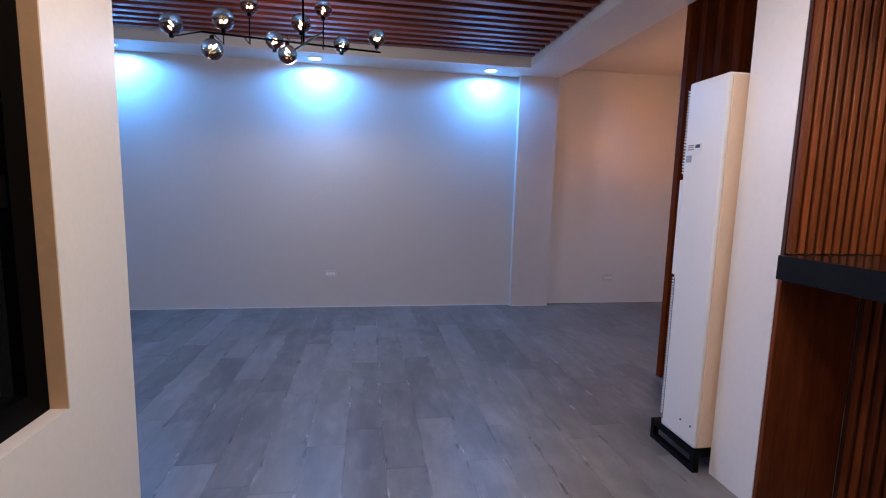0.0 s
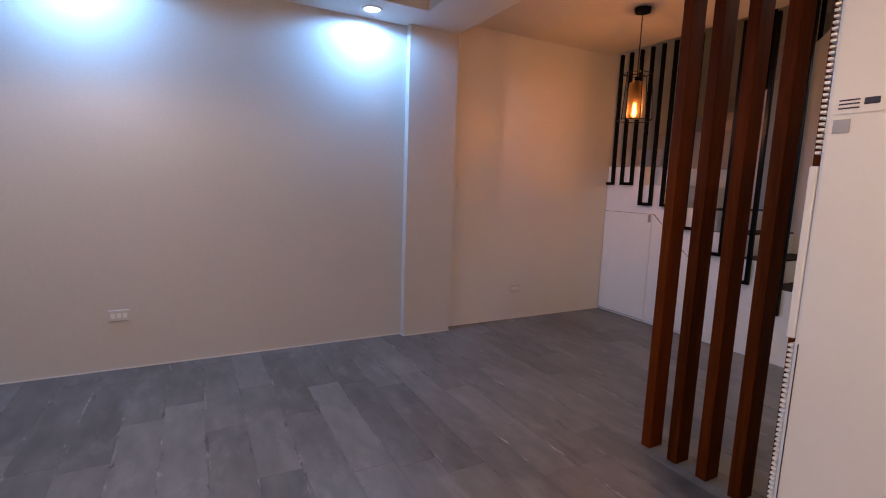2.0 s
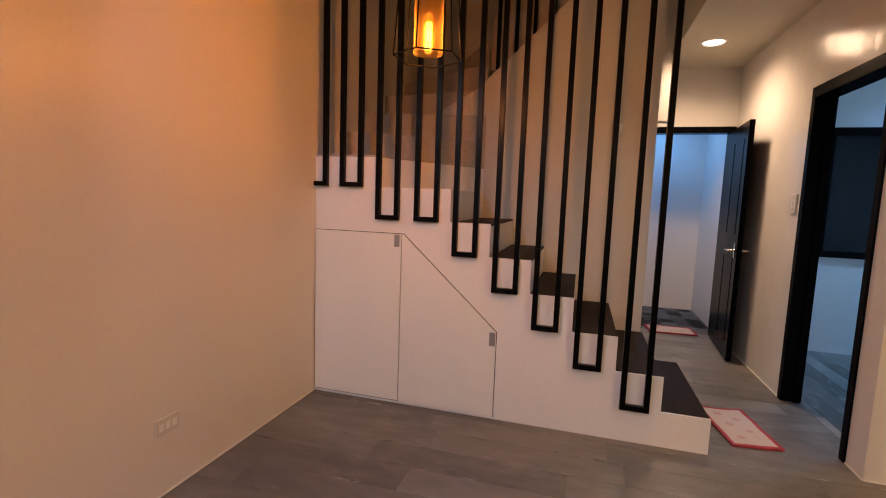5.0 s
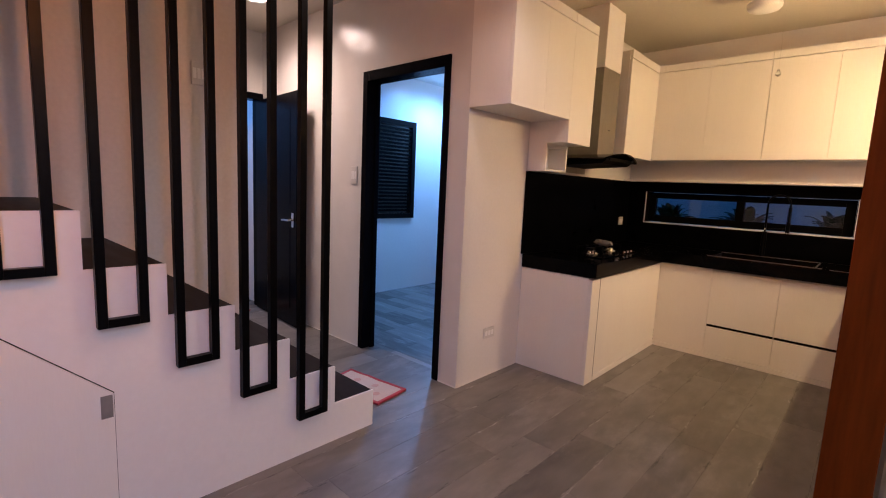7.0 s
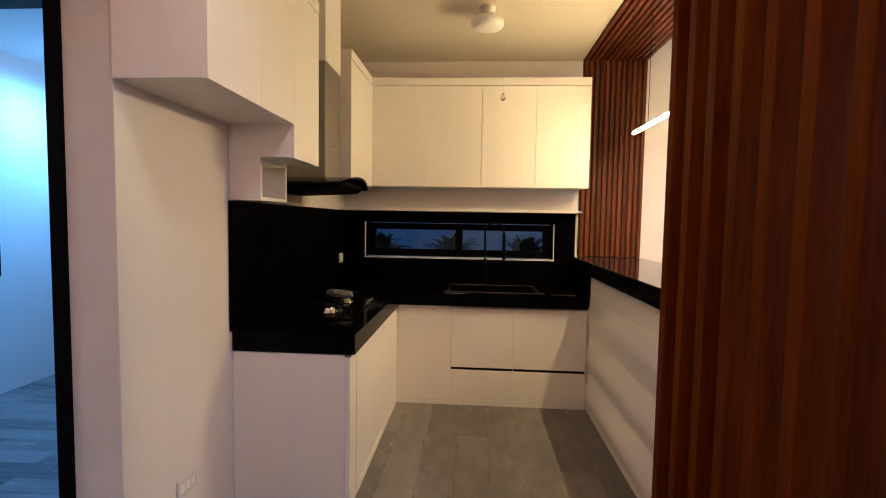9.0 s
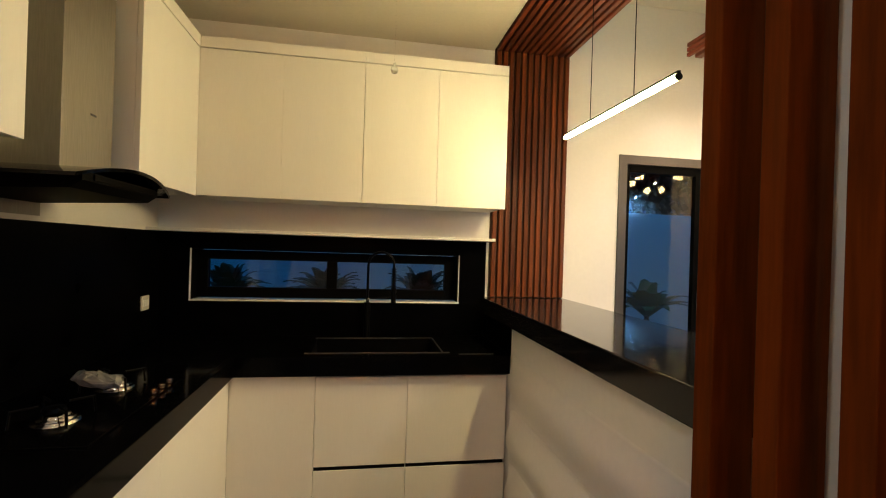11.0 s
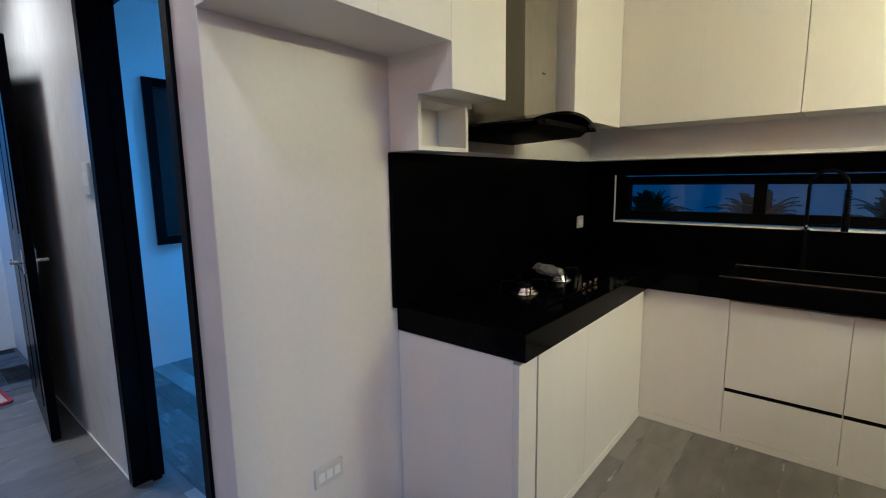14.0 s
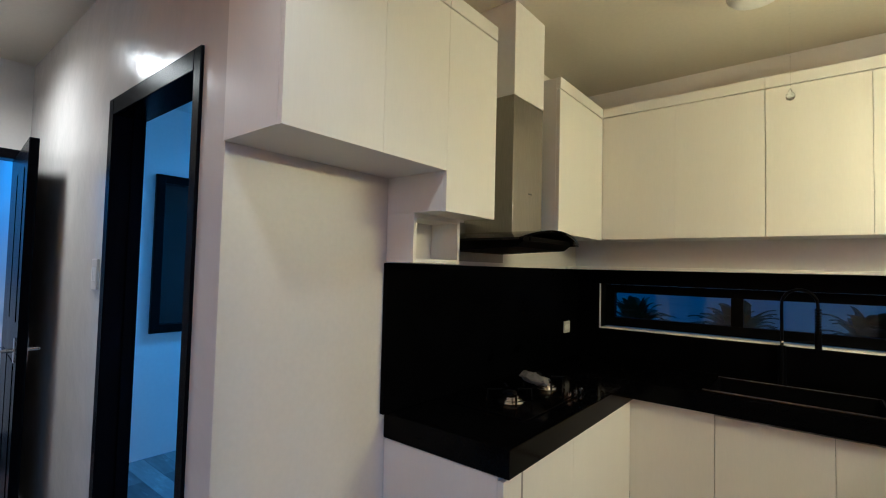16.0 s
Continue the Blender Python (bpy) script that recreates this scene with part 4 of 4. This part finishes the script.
bound_mat("bath_mat", "pale mat with a red border across the bathroom doorway", pose(6.46, 2.73, 0.0, 0, 0, 4), 0.135, 0.225, ((0.0, -0.12), (-0.04, 0.0), (0.04, 0.11)))

# ---- kitchen ----
BX, BY = 3.352, 0.352      # faces of the base cabinets
ST = 0.722                 # top of the base cabinets


def base_unit(name, box, fronts, label):
    """A white carcass with its fronts; fronts are boxes."""
    c = thing(name, label, "kitchen cabinet", "base cabinets", ((box[0] + box[1]) / 2, (box[2] + box[3]) / 2, 0))
    part("carcass", bm_boxes([box]), LACQUER, c)
    for f in fronts:
        part("door", bm_boxes([f], 0.0008), LACQUER, c)
    return c


f0, f1 = BY - 0.001 - 0.018, BY
Yb = YW + 0.002
base_unit("base_cabinet", (2.962, 3.352, Yb, BY - 0.02, 0.036, ST - 0.003), [(2.9612, 3.3515, BY - 0.019, BY, 0.038, ST - 0.004)], "white handleless base cabinet in the kitchen corner")
b2 = base_unit("drawer_cabinet", (2.517, 2.960, Yb, BY - 0.02, 0.036, ST - 0.003), [(2.5165, 2.9588, BY - 0.019, BY, 0.038, 0.256), (2.5165, 2.9588, BY - 0.019, BY, 0.276, ST - 0.014)], "white base cabinet with two drawers and a dark finger slot")
b3 = base_unit("drawer_cabinet", (2.004, 2.515, Yb, BY - 0.02, 0.036, ST - 0.003), [(2.006, 2.5143, BY - 0.019, BY, 0.038, 0.256), (2.006, 2.5143, BY - 0.019, BY, 0.276, ST - 0.014)], "white base cabinet with two drawers beside the bar")
for u, xa, xb in ((b2, 2.519, 2.958), (b3, 2.012, 2.513)):
    part("finger_slot", bm_boxes([(xa, xb, BY - 0.0195, BY - 0.006, 0.2565, 0.2755)]), BLACK, u, "black finger slot")
s1 = base_unit("base_cabinet", (BX + 0.02, XR - 0.002, BY + 0.002, 1.088, 0.036, ST - 0.003), [(BX, BX + 0.019, 0.3526, 1.0885, 0.038, ST - 0.014)], "white handleless base cabinet under the hob")
base_unit("base_cabinet", (BX + 0.02, XR - 0.002, 1.090, 1.515, 0.036, ST - 0.003), [(BX, BX + 0.019, 1.090, 1.507, 0.038, ST - 0.014)], "white handleless base cabinet under the hob")
s3 = base_unit("end_cabinet", (BX + 0.02, XR - 0.002, 1.517, 1.642, 0.0, ST - 0.003), [(BX - 0.004, BX + 0.019, 1.527, 1.642, 0.0, ST - 0.014)], "narrow white end cabinet beside the fridge recess")
part("edge_profile", bm_boxes([(BX - 0.002, BX + 0.012, 1.511, 1.524, 0.03, ST - 0.012)]), GREYTAB, s3, "grey metal edge profile")
plinth = thing("plinth", "white recessed kitchen plinth", "plinth", at=(2.7, 0.3, 0))
part("board", bm_boxes([(2.004, BX + 0.010, BY - 0.010, BY + 0.004, 0, 0.0355)]), LACQUER, plinth)
part("board", bm_boxes([(BX - 0.004, BX + 0.010, BY + 0.005, 1.510, 0, 0.0355)]), LACQUER, plinth)

top = thing("worktop", "polished black granite worktop along two walls", "worktop", at=(3.6, 0.6, ST))
part("slab", bm_boxes([(3.3495, XR - 0.001, 0.3885, 1.6235, 0.795, 0.815)]), WORKTOP, top)
for xa, xb, ya, yb in ((2.0055, 2.34, YW + 0.001, 0.3635), (3.0, XR - 0.001, YW + 0.001, 0.3635), (2.34, 3.0, 0.31, 0.3635), (2.34, 3.0, YW + 0.001, -0.07)):
    part("slab", bm_boxes([(xa, xb, ya, yb, 0.795, 0.815)]), WORKTOP, top)
part("apron", bm_boxes([(3.325, 3.349, 0.3885, 1.648, 0.7225, 0.815)], 0.002), WORKTOP, top)
part("apron", bm_boxes([(2.001, XR - 0.001, 0.364, 0.388, 0.7225, 0.815)], 0.002), WORKTOP, top)
part("apron", bm_boxes([(3.3495, XR - 0.001, 1.624, 1.648, 0.7225, 0.815)], 0.002), WORKTOP, top)

splash = thing("backsplash", "black granite backsplash with a strip window", "backsplash", at=(3.5, -0.1, 0.815))
part("panel", bm_boxes([(XR - 0.022, XR - 0.001, YW + 0.001, 1.672, 0.816, 1.397)], 0.002), HONED, splash)
part("panel", bm_boxes([(2.001, 2.172, YW + 0.001, YW + 0.021, 0.816, 1.397), (3.702, XR - 0.023, YW + 0.001, YW + 0.021, 0.816, 1.397), (2.172, 3.702, YW + 0.001, YW + 0.021, 0.816, 1.012),
                        (2.172, 3.702, YW + 0.001, YW + 0.021, 1.3078, 1.397)]), HONED, splash)

part("side_return", bm_boxes([(1.9975, 2.005, YW + 0.022, 0.386, 0.816, 0.9615)]), HONED, splash, "black return along the bar")

sink = thing("kitchen_sink", "dark steel sink set flush in the black worktop", "sink", at=(2.66, 0.12, 0.8))
part("bowl", bm_boxes([(2.345, 2.995, -0.065, 0.305, 0.62, 0.625), (2.342, 2.346, -0.065, 0.305, 0.62, 0.812), (2.994, 2.998, -0.065, 0.305, 0.62, 0.812), (2.346, 2.994, 0.304, 0.308, 0.62, 0.812), (2.346, 2.994, -0.068, -0.064, 0.62, 0.812)]), HONED, sink, "dark bowl")
part("rim", bm_boxes([(2.30, 3.02, 0.309, 0.316, 0.8155, 0.8185), (2.335, 3.005, -0.074, -0.069, 0.8155, 0.8185), (2.333, 2.340, -0.069, 0.309, 0.8155, 0.8185)]), STEEL, sink, "bright steel rim line")
part("drainer_edge", bm_boxes([(2.08, 2.26, 0.348, 0.352, 0.8155, 0.8175)]), STEEL, sink)
tap = thing("kitchen_tap", "black spring-neck kitchen tap behind the sink", "tap", at=(2.72, -0.10, 0.815))
part("base", bm_tube((2.72, -0.115, 0.815), (2.72, -0.115, 1.02), 0.018), BLACK, tap)
part("neck", bm_path([(2.72, -0.115, 1.02)] + [(2.72 - 0.075 + 0.075 * math.cos(a), -0.105, 1.24 + 0.075 * math.sin(a)) for a in [math.pi * k / 12 for k in range(13)]] + [(2.57, -0.095, 1.10)], 0.008), BLACK, tap, smooth=True)
bm = join(*[bm_lathe([(0.014, 0.0), (0.016, 0.005), (0.014, 0.010)], (2.57, -0.095, 1.10 + 0.014 * k), 10) for k in range(9)])
part("spring", bm, BLACK, tap)
part("lever", bm_tube((2.72, -0.115, 1.01), (2.715, -0.06, 1.045), 0.006), CHROME, tap, "chrome lever")
part("clip", bm_tube((2.72, -0.112, 1.04), (2.57, -0.097, 1.055), 0.004, 8), BLACK, tap)
part("spray_head", bm_tube((2.57, -0.095, 1.02), (2.57, -0.095, 1.10), 0.015), BLACK, tap, "dark spray head")

hob = thing("gas_hob", "black glass gas hob with chrome-ringed burners", "hob", at=(3.6, 1.0, 0.815))
part("glass_plate", bm_boxes([(3.42, 3.80, 0.70, 1.36, 0.8155, 0.821)], 0.002), WORKTOP, hob)
for y in (1.18, 0.86):
    br = part("burner", bm_lathe([(0.001, 0.024), (0.034, 0.024), (0.037, 0.018), (0.036, 0.015), (0.046, 0.014), (0.048, 0.009), (0.045, 0.007), (0.057, 0.006), (0.059, 0.001)], (3.595, y, 0.8212)), CHROME, hob, "chrome burner ring", True)
    part("cap", bm_lathe([(0.001, 0.040), (0.028, 0.038), (0.030, 0.028), (0.001, 0.0275)], (3.60, y, 0.8245), 16), BLACK, br)
    for k in range(4):
        a = math.pi / 4 + math.pi / 2 * k
        part("pan_support", bm_path([(3.60 + 0.035 * math.cos(a), y + 0.035 * math.sin(a), 0.872), (3.60 + 0.095 * math.cos(a), y + 0.095 * math.sin(a), 0.872),
                             (3.60 + 0.10 * math.cos(a), y + 0.10 * math.sin(a), 0.826)], 0.004, 6), BLACK, br)
for y in (0.81, 0.875, 0.94):
    part("knob", bm_tube((3.438, y, 0.8245), (3.438, y, 0.840), 0.011), CHROME, hob, "small steel knob")
pack = bm_ball((0, 0, 0), 0.034, (3.2, 1.15, 0.62), 20)
pack.transform(pose(3.585, 1.0, 0.889, 0, 0, -31))
for v in pack.verts:
    v.co += Vector(noise.noise_vector(v.co * 42)) * 0.013
solid("plastic_bag", pack, BAG, "crumpled clear plastic parts bag lying on the hob", "plastic bag")

ledge = solid("splash_ledge", bm_boxes([(1.979, XR - 0.001, YW + 0.001, -0.022, 1.398, 1.416)], 0.002), LACQUER, "thin white ledge over the backsplash", "shelf")


def wall_unit(name, box, doors, rail, label):
    """Upper cabinet: carcass, top rail, doors along one face."""
    c = thing(name, label, "wall cabinet", "upper cabinets", ((box[0] + box[1]) / 2, (box[2] + box[3]) / 2, box[4]))
    part("carcass", bm_boxes([box]), LACQUER, c)
    part("top_rail", bm_boxes([rail], 0.0015), LACQUER, c)
    for d in doors:
        part("door", bm_boxes([d], 0.0008), LACQUER, c)
    return c


UF = 0.163
UT = 2.372
wall_unit("wall_cabinet", (2.770, 3.582, YW + 0.002, UF - 0.021, 1.582, UT - 0.002), [(3.1802, 3.5836, UF - 0.02, UF, 1.576, 2.312), (2.771, 3.1798, UF - 0.02, UF, 1.576, 2.312)],
          (2.770, 3.5816, UF - 0.02, UF + 0.002, 2.317, UT), "white handleless wall cabinet over the strip window")
wall_unit("wall_cabinet", (1.984, 2.766, YW + 0.002, UF - 0.021, 1.582, UT - 0.002), [(2.374, 2.7675, UF - 0.02, UF, 1.576, 2.312), (1.984, 2.372, UF - 0.02, UF, 1.576, 2.312)],
               (1.984, 2.768, UF - 0.02, UF + 0.002, 2.317, UT), "white handleless wall cabinet ending at the timber slats")
wall_unit("wall_cabinet", (3.605, XR - 0.002, UF - 0.02, 0.762, 1.574, UT - 0.002), [(3.584, 3.604, UF + 0.0006, 0.762, 1.572, 2.308)], (3.582, 3.604, UF + 0.0026, 0.762, 2.313, UT), "white wall cabinet beside the cooker hood")
wall_unit("wall_cabinet", (3.612, XR - 0.002, 1.662, 2.318, 1.730, 2.378), [(3.592, 3.611, 1.6625, 1.9735, 1.728, 2.318), (3.592, 3.611, 1.9745, 2.318, 1.728, 2.318)], (3.590, 3.611, 1.664, 2.318, 2.323, 2.38),
               "white wall cabinet over the fridge recess")
wall_unit("wall_cabinet", (3.612, XR - 0.002, 1.345, 1.660, 1.588, 2.378), [(3.592, 3.611, 1.345, 1.6615, 1.584, 2.318)], (3.590, 3.611, 1.345, 1.660, 2.323, 2.38), "deep white wall cabinet beside the cooker hood")
cube = thing("open_niche", "small open white niche under the wall cabinet", "shelf", at=(3.79, 1.5, 1.40))
NX = 3.745
part("side", bm_boxes([(NX, XR - 0.002, 1.643, 1.660, 1.400, 1.5876)]), LACQUER, cube)
part("side", bm_boxes([(NX, XR - 0.002, 1.372, 1.389, 1.400, 1.5876)]), LACQUER, cube)
part("bottom", bm_boxes([(NX, XR - 0.002, 1.389, 1.643, 1.400, 1.416)]), LACQUER, cube)
part("top", bm_boxes([(NX, XR - 0.002, 1.389, 1.643, 1.570, 1.5876)]), LACQUER, cube)
hood = thing("cooker_hood", "steel chimney cooker hood with a curved dark glass canopy", "cooker hood", at=(3.75, 1.02, 1.47))
part("chimney", bm_boxes([(3.622, XR - 0.002, 0.876, 1.154, 1.549, 2.168)], 0.0006), STEEL, hood, "brushed steel chimney")
part("boxing", bm_boxes([(3.620, XR - 0.002, 0.874, 1.156, 2.170, H)]), WHITE_PAINT, hood, "white boxed duct")
part("motor_box", bm_prism([(3.50, 1.500), (3.53, 1.478), (XR - 0.007, 1.462), (XR - 0.007, 1.524), (3.50, 1.524)], "y", 0.81, 1.27), BRONZE, hood)
part("control_strip", bm_boxes([(3.494, 3.499, 0.86, 1.22, 1.504, 1.520)], 0.001), BRONZE, hood, "glossy control strip")
part("wall_panel", bm_boxes([(XR - 0.006, XR - 0.001, 0.80, 1.344, 1.417, 1.60)]), STEEL, hood, "steel wall panel")


def canopy(x0, x1, y0, y1, z, rise, thick):
    """A glass sheet arched from end to end, its front edge bowed a little into the room."""
    bm = bmesh.new()
    n, rows = 24, []
    for k in range(n + 1):
        s = 2 * k / n - 1
        y, h, xf = (y0 + y1) / 2 + s * (y1 - y0) / 2, z + rise * (1 - s * s), x0 + 0.030 * s * s
        rows.append([bm.verts.new(p) for p in ((xf, y, h), (x1, y, h), (x1, y, h - thick), (xf + 0.003, y, h - thick))])
    for a, b in zip(rows, rows[1:]):
        for j in range(4):
            bm.faces.new((a[j], a[(j + 1) % 4], b[(j + 1) % 4], b[j]))
    bm.faces.new(rows[0])
    bm.faces.new(rows[-1])
    bmesh.ops.recalc_face_normals(bm, faces=bm.faces[:])
    return bm


part("canopy", canopy(3.448, XR - 0.002, 0.752, 1.338, 1.512, 0.045, 0.010), DARKGLASS, hood, "arched dark glass canopy")
part("mark", bm_boxes([(3.6195, 3.6215, 0.98, 1.01, 1.735, 1.741)]), BADGE, hood)

kl = thing("ceiling_lamp", "unlit white glass ceiling lamp with a pull cord", "ceiling lamp", at=(2.755, 0.78, H))
part("base", bm_lathe([(0.001, 0.0), (0.045, 0.0), (0.045, -0.03), (0.03, -0.06), (0.001, -0.06)], (2.755, 0.78, H)), PLASTIC, kl, smooth=True)
part("collar", bm_lathe([(0.031, -0.058), (0.036, -0.059), (0.036, -0.067), (0.031, -0.068)], (2.755, 0.78, H)), CHROME, kl, "metal clamp ring", True)
part("shade", bm_lathe([(0.03, -0.064), (0.084, -0.070), (0.099, -0.082), (0.098, -0.106), (0.086, -0.121), (0.045, -0.130), (0.001, -0.132)], (2.755, 0.78, H)), PLASTIC, kl, "white glass shade", True)
for k in range(26):
    part("cord", bm_ball((2.648, 0.70, 2.115 + 0.0145 * k), 0.0017, seg=6), CHROME, kl, "beaded pull cord")
part("cord_knob", bm_lathe([(0.001, 0.030), (0.005, 0.027), (0.006, 0.016), (0.013, 0.010), (0.016, 0.0), (0.012, -0.012), (0.001, -0.017)], (2.648, 0.70, 2.088), 14), CLEAR, kl, "clear plastic cord knob", True)

win3 = tagged(new("window_3", mesh_of("window_3", bm_boxes([(2.182, 2.245, YW - 0.10, YW - 0.05, 1.026, 1.300), (3.635, 3.692, YW - 0.10, YW - 0.05, 1.026, 1.300), (2.245, 3.635, YW - 0.10, YW - 0.05, 1.026, 1.085),
                                                            (2.245, 3.635, YW - 0.10, YW - 0.05, 1.247, 1.300), (2.905, 2.965, YW - 0.10, YW - 0.05, 1.085, 1.247)], 0.002), BRONZE)),
              "black aluminium strip window over the sink", "window", kind="structure")
for xa, xb in ((2.245, 2.905), (2.965, 3.635)):
    g = part("pane", bm_boxes([(xa, xb, YW - 0.078, YW - 0.073, 1.085, 1.247)]), TINTED, win3, "glass pane")
    g.visible_shadow = False
part("lining", bm_boxes([(2.1735, 3.6995, YW - 0.148, YW + 0.0205, 1.3035, 1.3075), (2.1735, 2.1775, YW - 0.148, YW + 0.0205, 1.022, 1.3035), (3.6955, 3.6995, YW - 0.148, YW + 0.0205, 1.022, 1.3035)]), BRONZE, win3, "black opening lining")
part("sill", bm_boxes([(2.165, 3.709, YW - 0.05, YW + 0.026, 1.013, 1.021)]), WHITE_PAINT, win3, "thin white sill")
part("reveal", bm_boxes([(3.700, 3.708, YW + 0.0215, YW + 0.026, 1.022, 1.308), (2.168, 2.173, YW + 0.0215, YW + 0.026, 1.022, 1.308)]), WHITE_PAINT, win3, "thin white edge trim")

# ---- garden outside ----
structure("garden_wall", bm_boxes([(-12, 12, -2.75, -2.6, -0.05, 1.86)]), FENCE, "pale rendered garden wall at night", "garden wall")


def dracaena(x, y, h, seed, reach):
    rnd = random.Random(seed)
    d = thing("spiky_plant", "spiky green garden plant with arching leaves", "plant", "garden plants", (x, y, -0.05))
    part("trunk", bm_tube((x, y, -0.05), (x, y, h), 0.03, 10, 0.022), BARK, d)
    for k in range(40):
        a, up = rnd.uniform(0, 6.283), rnd.uniform(0.55, 1.45)
        n = rnd.uniform(0.75, 1.1) * reach
        bm = bmesh.new()
        left, right = [], []
        side = Vector((-math.sin(a), math.cos(a), 0))
        for j in range(7):
            s = j / 6
            r = n * s * math.cos(up) + 0.01
            z = h - 0.05 + n * s * math.sin(up) - 0.35 * n * s * s
            w = 0.062 * reach / 0.45 * (1 - s) ** 0.6 * (0.5 + 1.5 * min(s * 3, 0.6))
            c = Vector((x + r * math.cos(a), y + r * math.sin(a), z))
            left.append(bm.verts.new(c - side * w + Vector((0, 0, w * 0.5))))
            right.append(bm.verts.new(c + side * w + Vector((0, 0, w * 0.5))))
        mid = [bm.verts.new((p.co + q.co) / 2 - Vector((0, 0, 0.008))) for p, q in zip(left, right)]
        for j in range(6):
            bm.faces.new((left[j], mid[j], mid[j + 1], left[j + 1]))
            bm.faces.new((mid[j], right[j], right[j + 1], mid[j + 1]))
        part("leaf", bm, LEAF, d)


for x, y, h, sd, r in ((3.71, -0.95, 0.97, 1, 0.42), (3.015, -0.97, 0.97, 2, 0.42), (2.30, -0.95, 0.97, 3, 0.42), (0.14, -1.30, 0.82, 4, 0.52)):
    dracaena(x, y, h, sd, r)


def tree(x, y, seed):
    rnd = random.Random(seed)
    t = thing("tree", "dark tree behind the garden wall at night", "tree", at=(x, y, -0.05))
    part("trunk", join(bm_tube((x, y, -0.05), (x + 0.1, y, 2.4), 0.16, 10, 0.10), *[bm_tube((x + 0.1, y, 1.8 + 0.2 * k), (x + 0.1 + 1.2 * math.cos(k * 1.3), y + 0.8 * math.sin(k * 1.3), 3.0 + 0.3 * k), 0.06, 8, 0.02) for k in range(5)]), BARK, t)
    bm = bmesh.new()
    for k in range(7000):
        c = Vector((x + rnd.gauss(0, 0.9), y + rnd.gauss(0, 0.7), 3.2 + rnd.gauss(0, 0.75)))
        u = Vector((rnd.uniform(-1, 1), rnd.uniform(-1, 1), rnd.uniform(-1, 1))).normalized()
        v = u.orthogonal().normalized()
        s = rnd.uniform(0.07, 0.14)
        bm.faces.new([bm.verts.new(c + u * s), bm.verts.new(c + v * s * 0.5), bm.verts.new(c - u * s), bm.verts.new(c - v * s * 0.5)])
    part("crown", bm, TREELEAF, t)


for k, (x, y) in enumerate(((-2.2, -4.6), (-4.6, -5.0), (0.4, -5.2), (3.0, -5.4))):
    tree(x, y, 40 + k)

# ---- floor pieces ----
JOINT = 0.0010


def plank_mesh(name, w, h, material):
    bm = bm_boxes([(-w / 2 + JOINT / 2, w / 2 - JOINT / 2, -h / 2 + JOINT / 2, h / 2 - JOINT / 2, -0.003, 0)])
    top = [e for e in bm.edges if all(v.co.z > -0.001 for v in e.verts)]
    bmesh.ops.bevel(bm, geom=top, offset=0.0007, segments=1, affect="EDGES")
    return mesh_of(name, bm, material)


meshes = {}


def plank(parent, x0, x1, y0, y1, material, key):
    w, h = round(x1 - x0, 3), round(y1 - y0, 3)
    if w < 0.03 or h < 0.03:
        return
    if (w, h, key) not in meshes:
        meshes[(w, h, key)] = plank_mesh("plank", w, h, material)
    ob = new("plank", meshes[(w, h, key)])
    ob.location = ((x0 + x1) / 2, (y0 + y1) / 2, 0)
    ob.parent = parent


PW, PL, PX = 0.1885, 0.95, -3.8975
laid_by = random.Random(5)
for c in range(56):
    shift = {22: 0.65, 24: 0.77, 25: 0.822}.get(c, laid_by.uniform(0, PL))
    xa = PX + PW * c
    xb = xa + PW
    if xa > 6.44:
        break
    lo, hi = (1.80, YF + 0.02) if xb < -0.95 else (YW - 0.10, YF + 0.02) if xb < 4.02 else (2.20, 3.80)
    xb = min(xb, 6.445)
    ya = -0.42 - shift
    while ya < hi:
        y0, y1 = max(ya, lo), min(ya + PL, hi)
        if y1 - y0 > 0.03 and not (xa > 3.3 and y1 < 0.3):
            plank(base_floor, xa, xb, y0, y1, PLANK, "y")
        ya += PL
# the bedroom beyond, laid crosswise
for c in range(19):
    ya = -0.10 + 0.125 * c
    xa = 4.02 - (c * 0.41) % 0.8
    while xa < 6.25:
        x0, x1 = max(xa, 4.02), min(xa + 0.8, 6.25)
        if ya < 2.17:
            plank(floor_bed, x0, x1, ya, min(ya + 0.125, 2.20), PLANK_X, "x")
        xa += 0.8
for i in range(8):
    for j in range(8):
        x, y = 6.58 + 0.13 * i, 2.32 + 0.15 * j
        t = new("tile", meshes.setdefault("tile", plank_mesh("tile", 0.128, 0.148, TILE)))
        t.location = (x + 0.065, y + 0.075, 0)
        t.parent = floor_bath
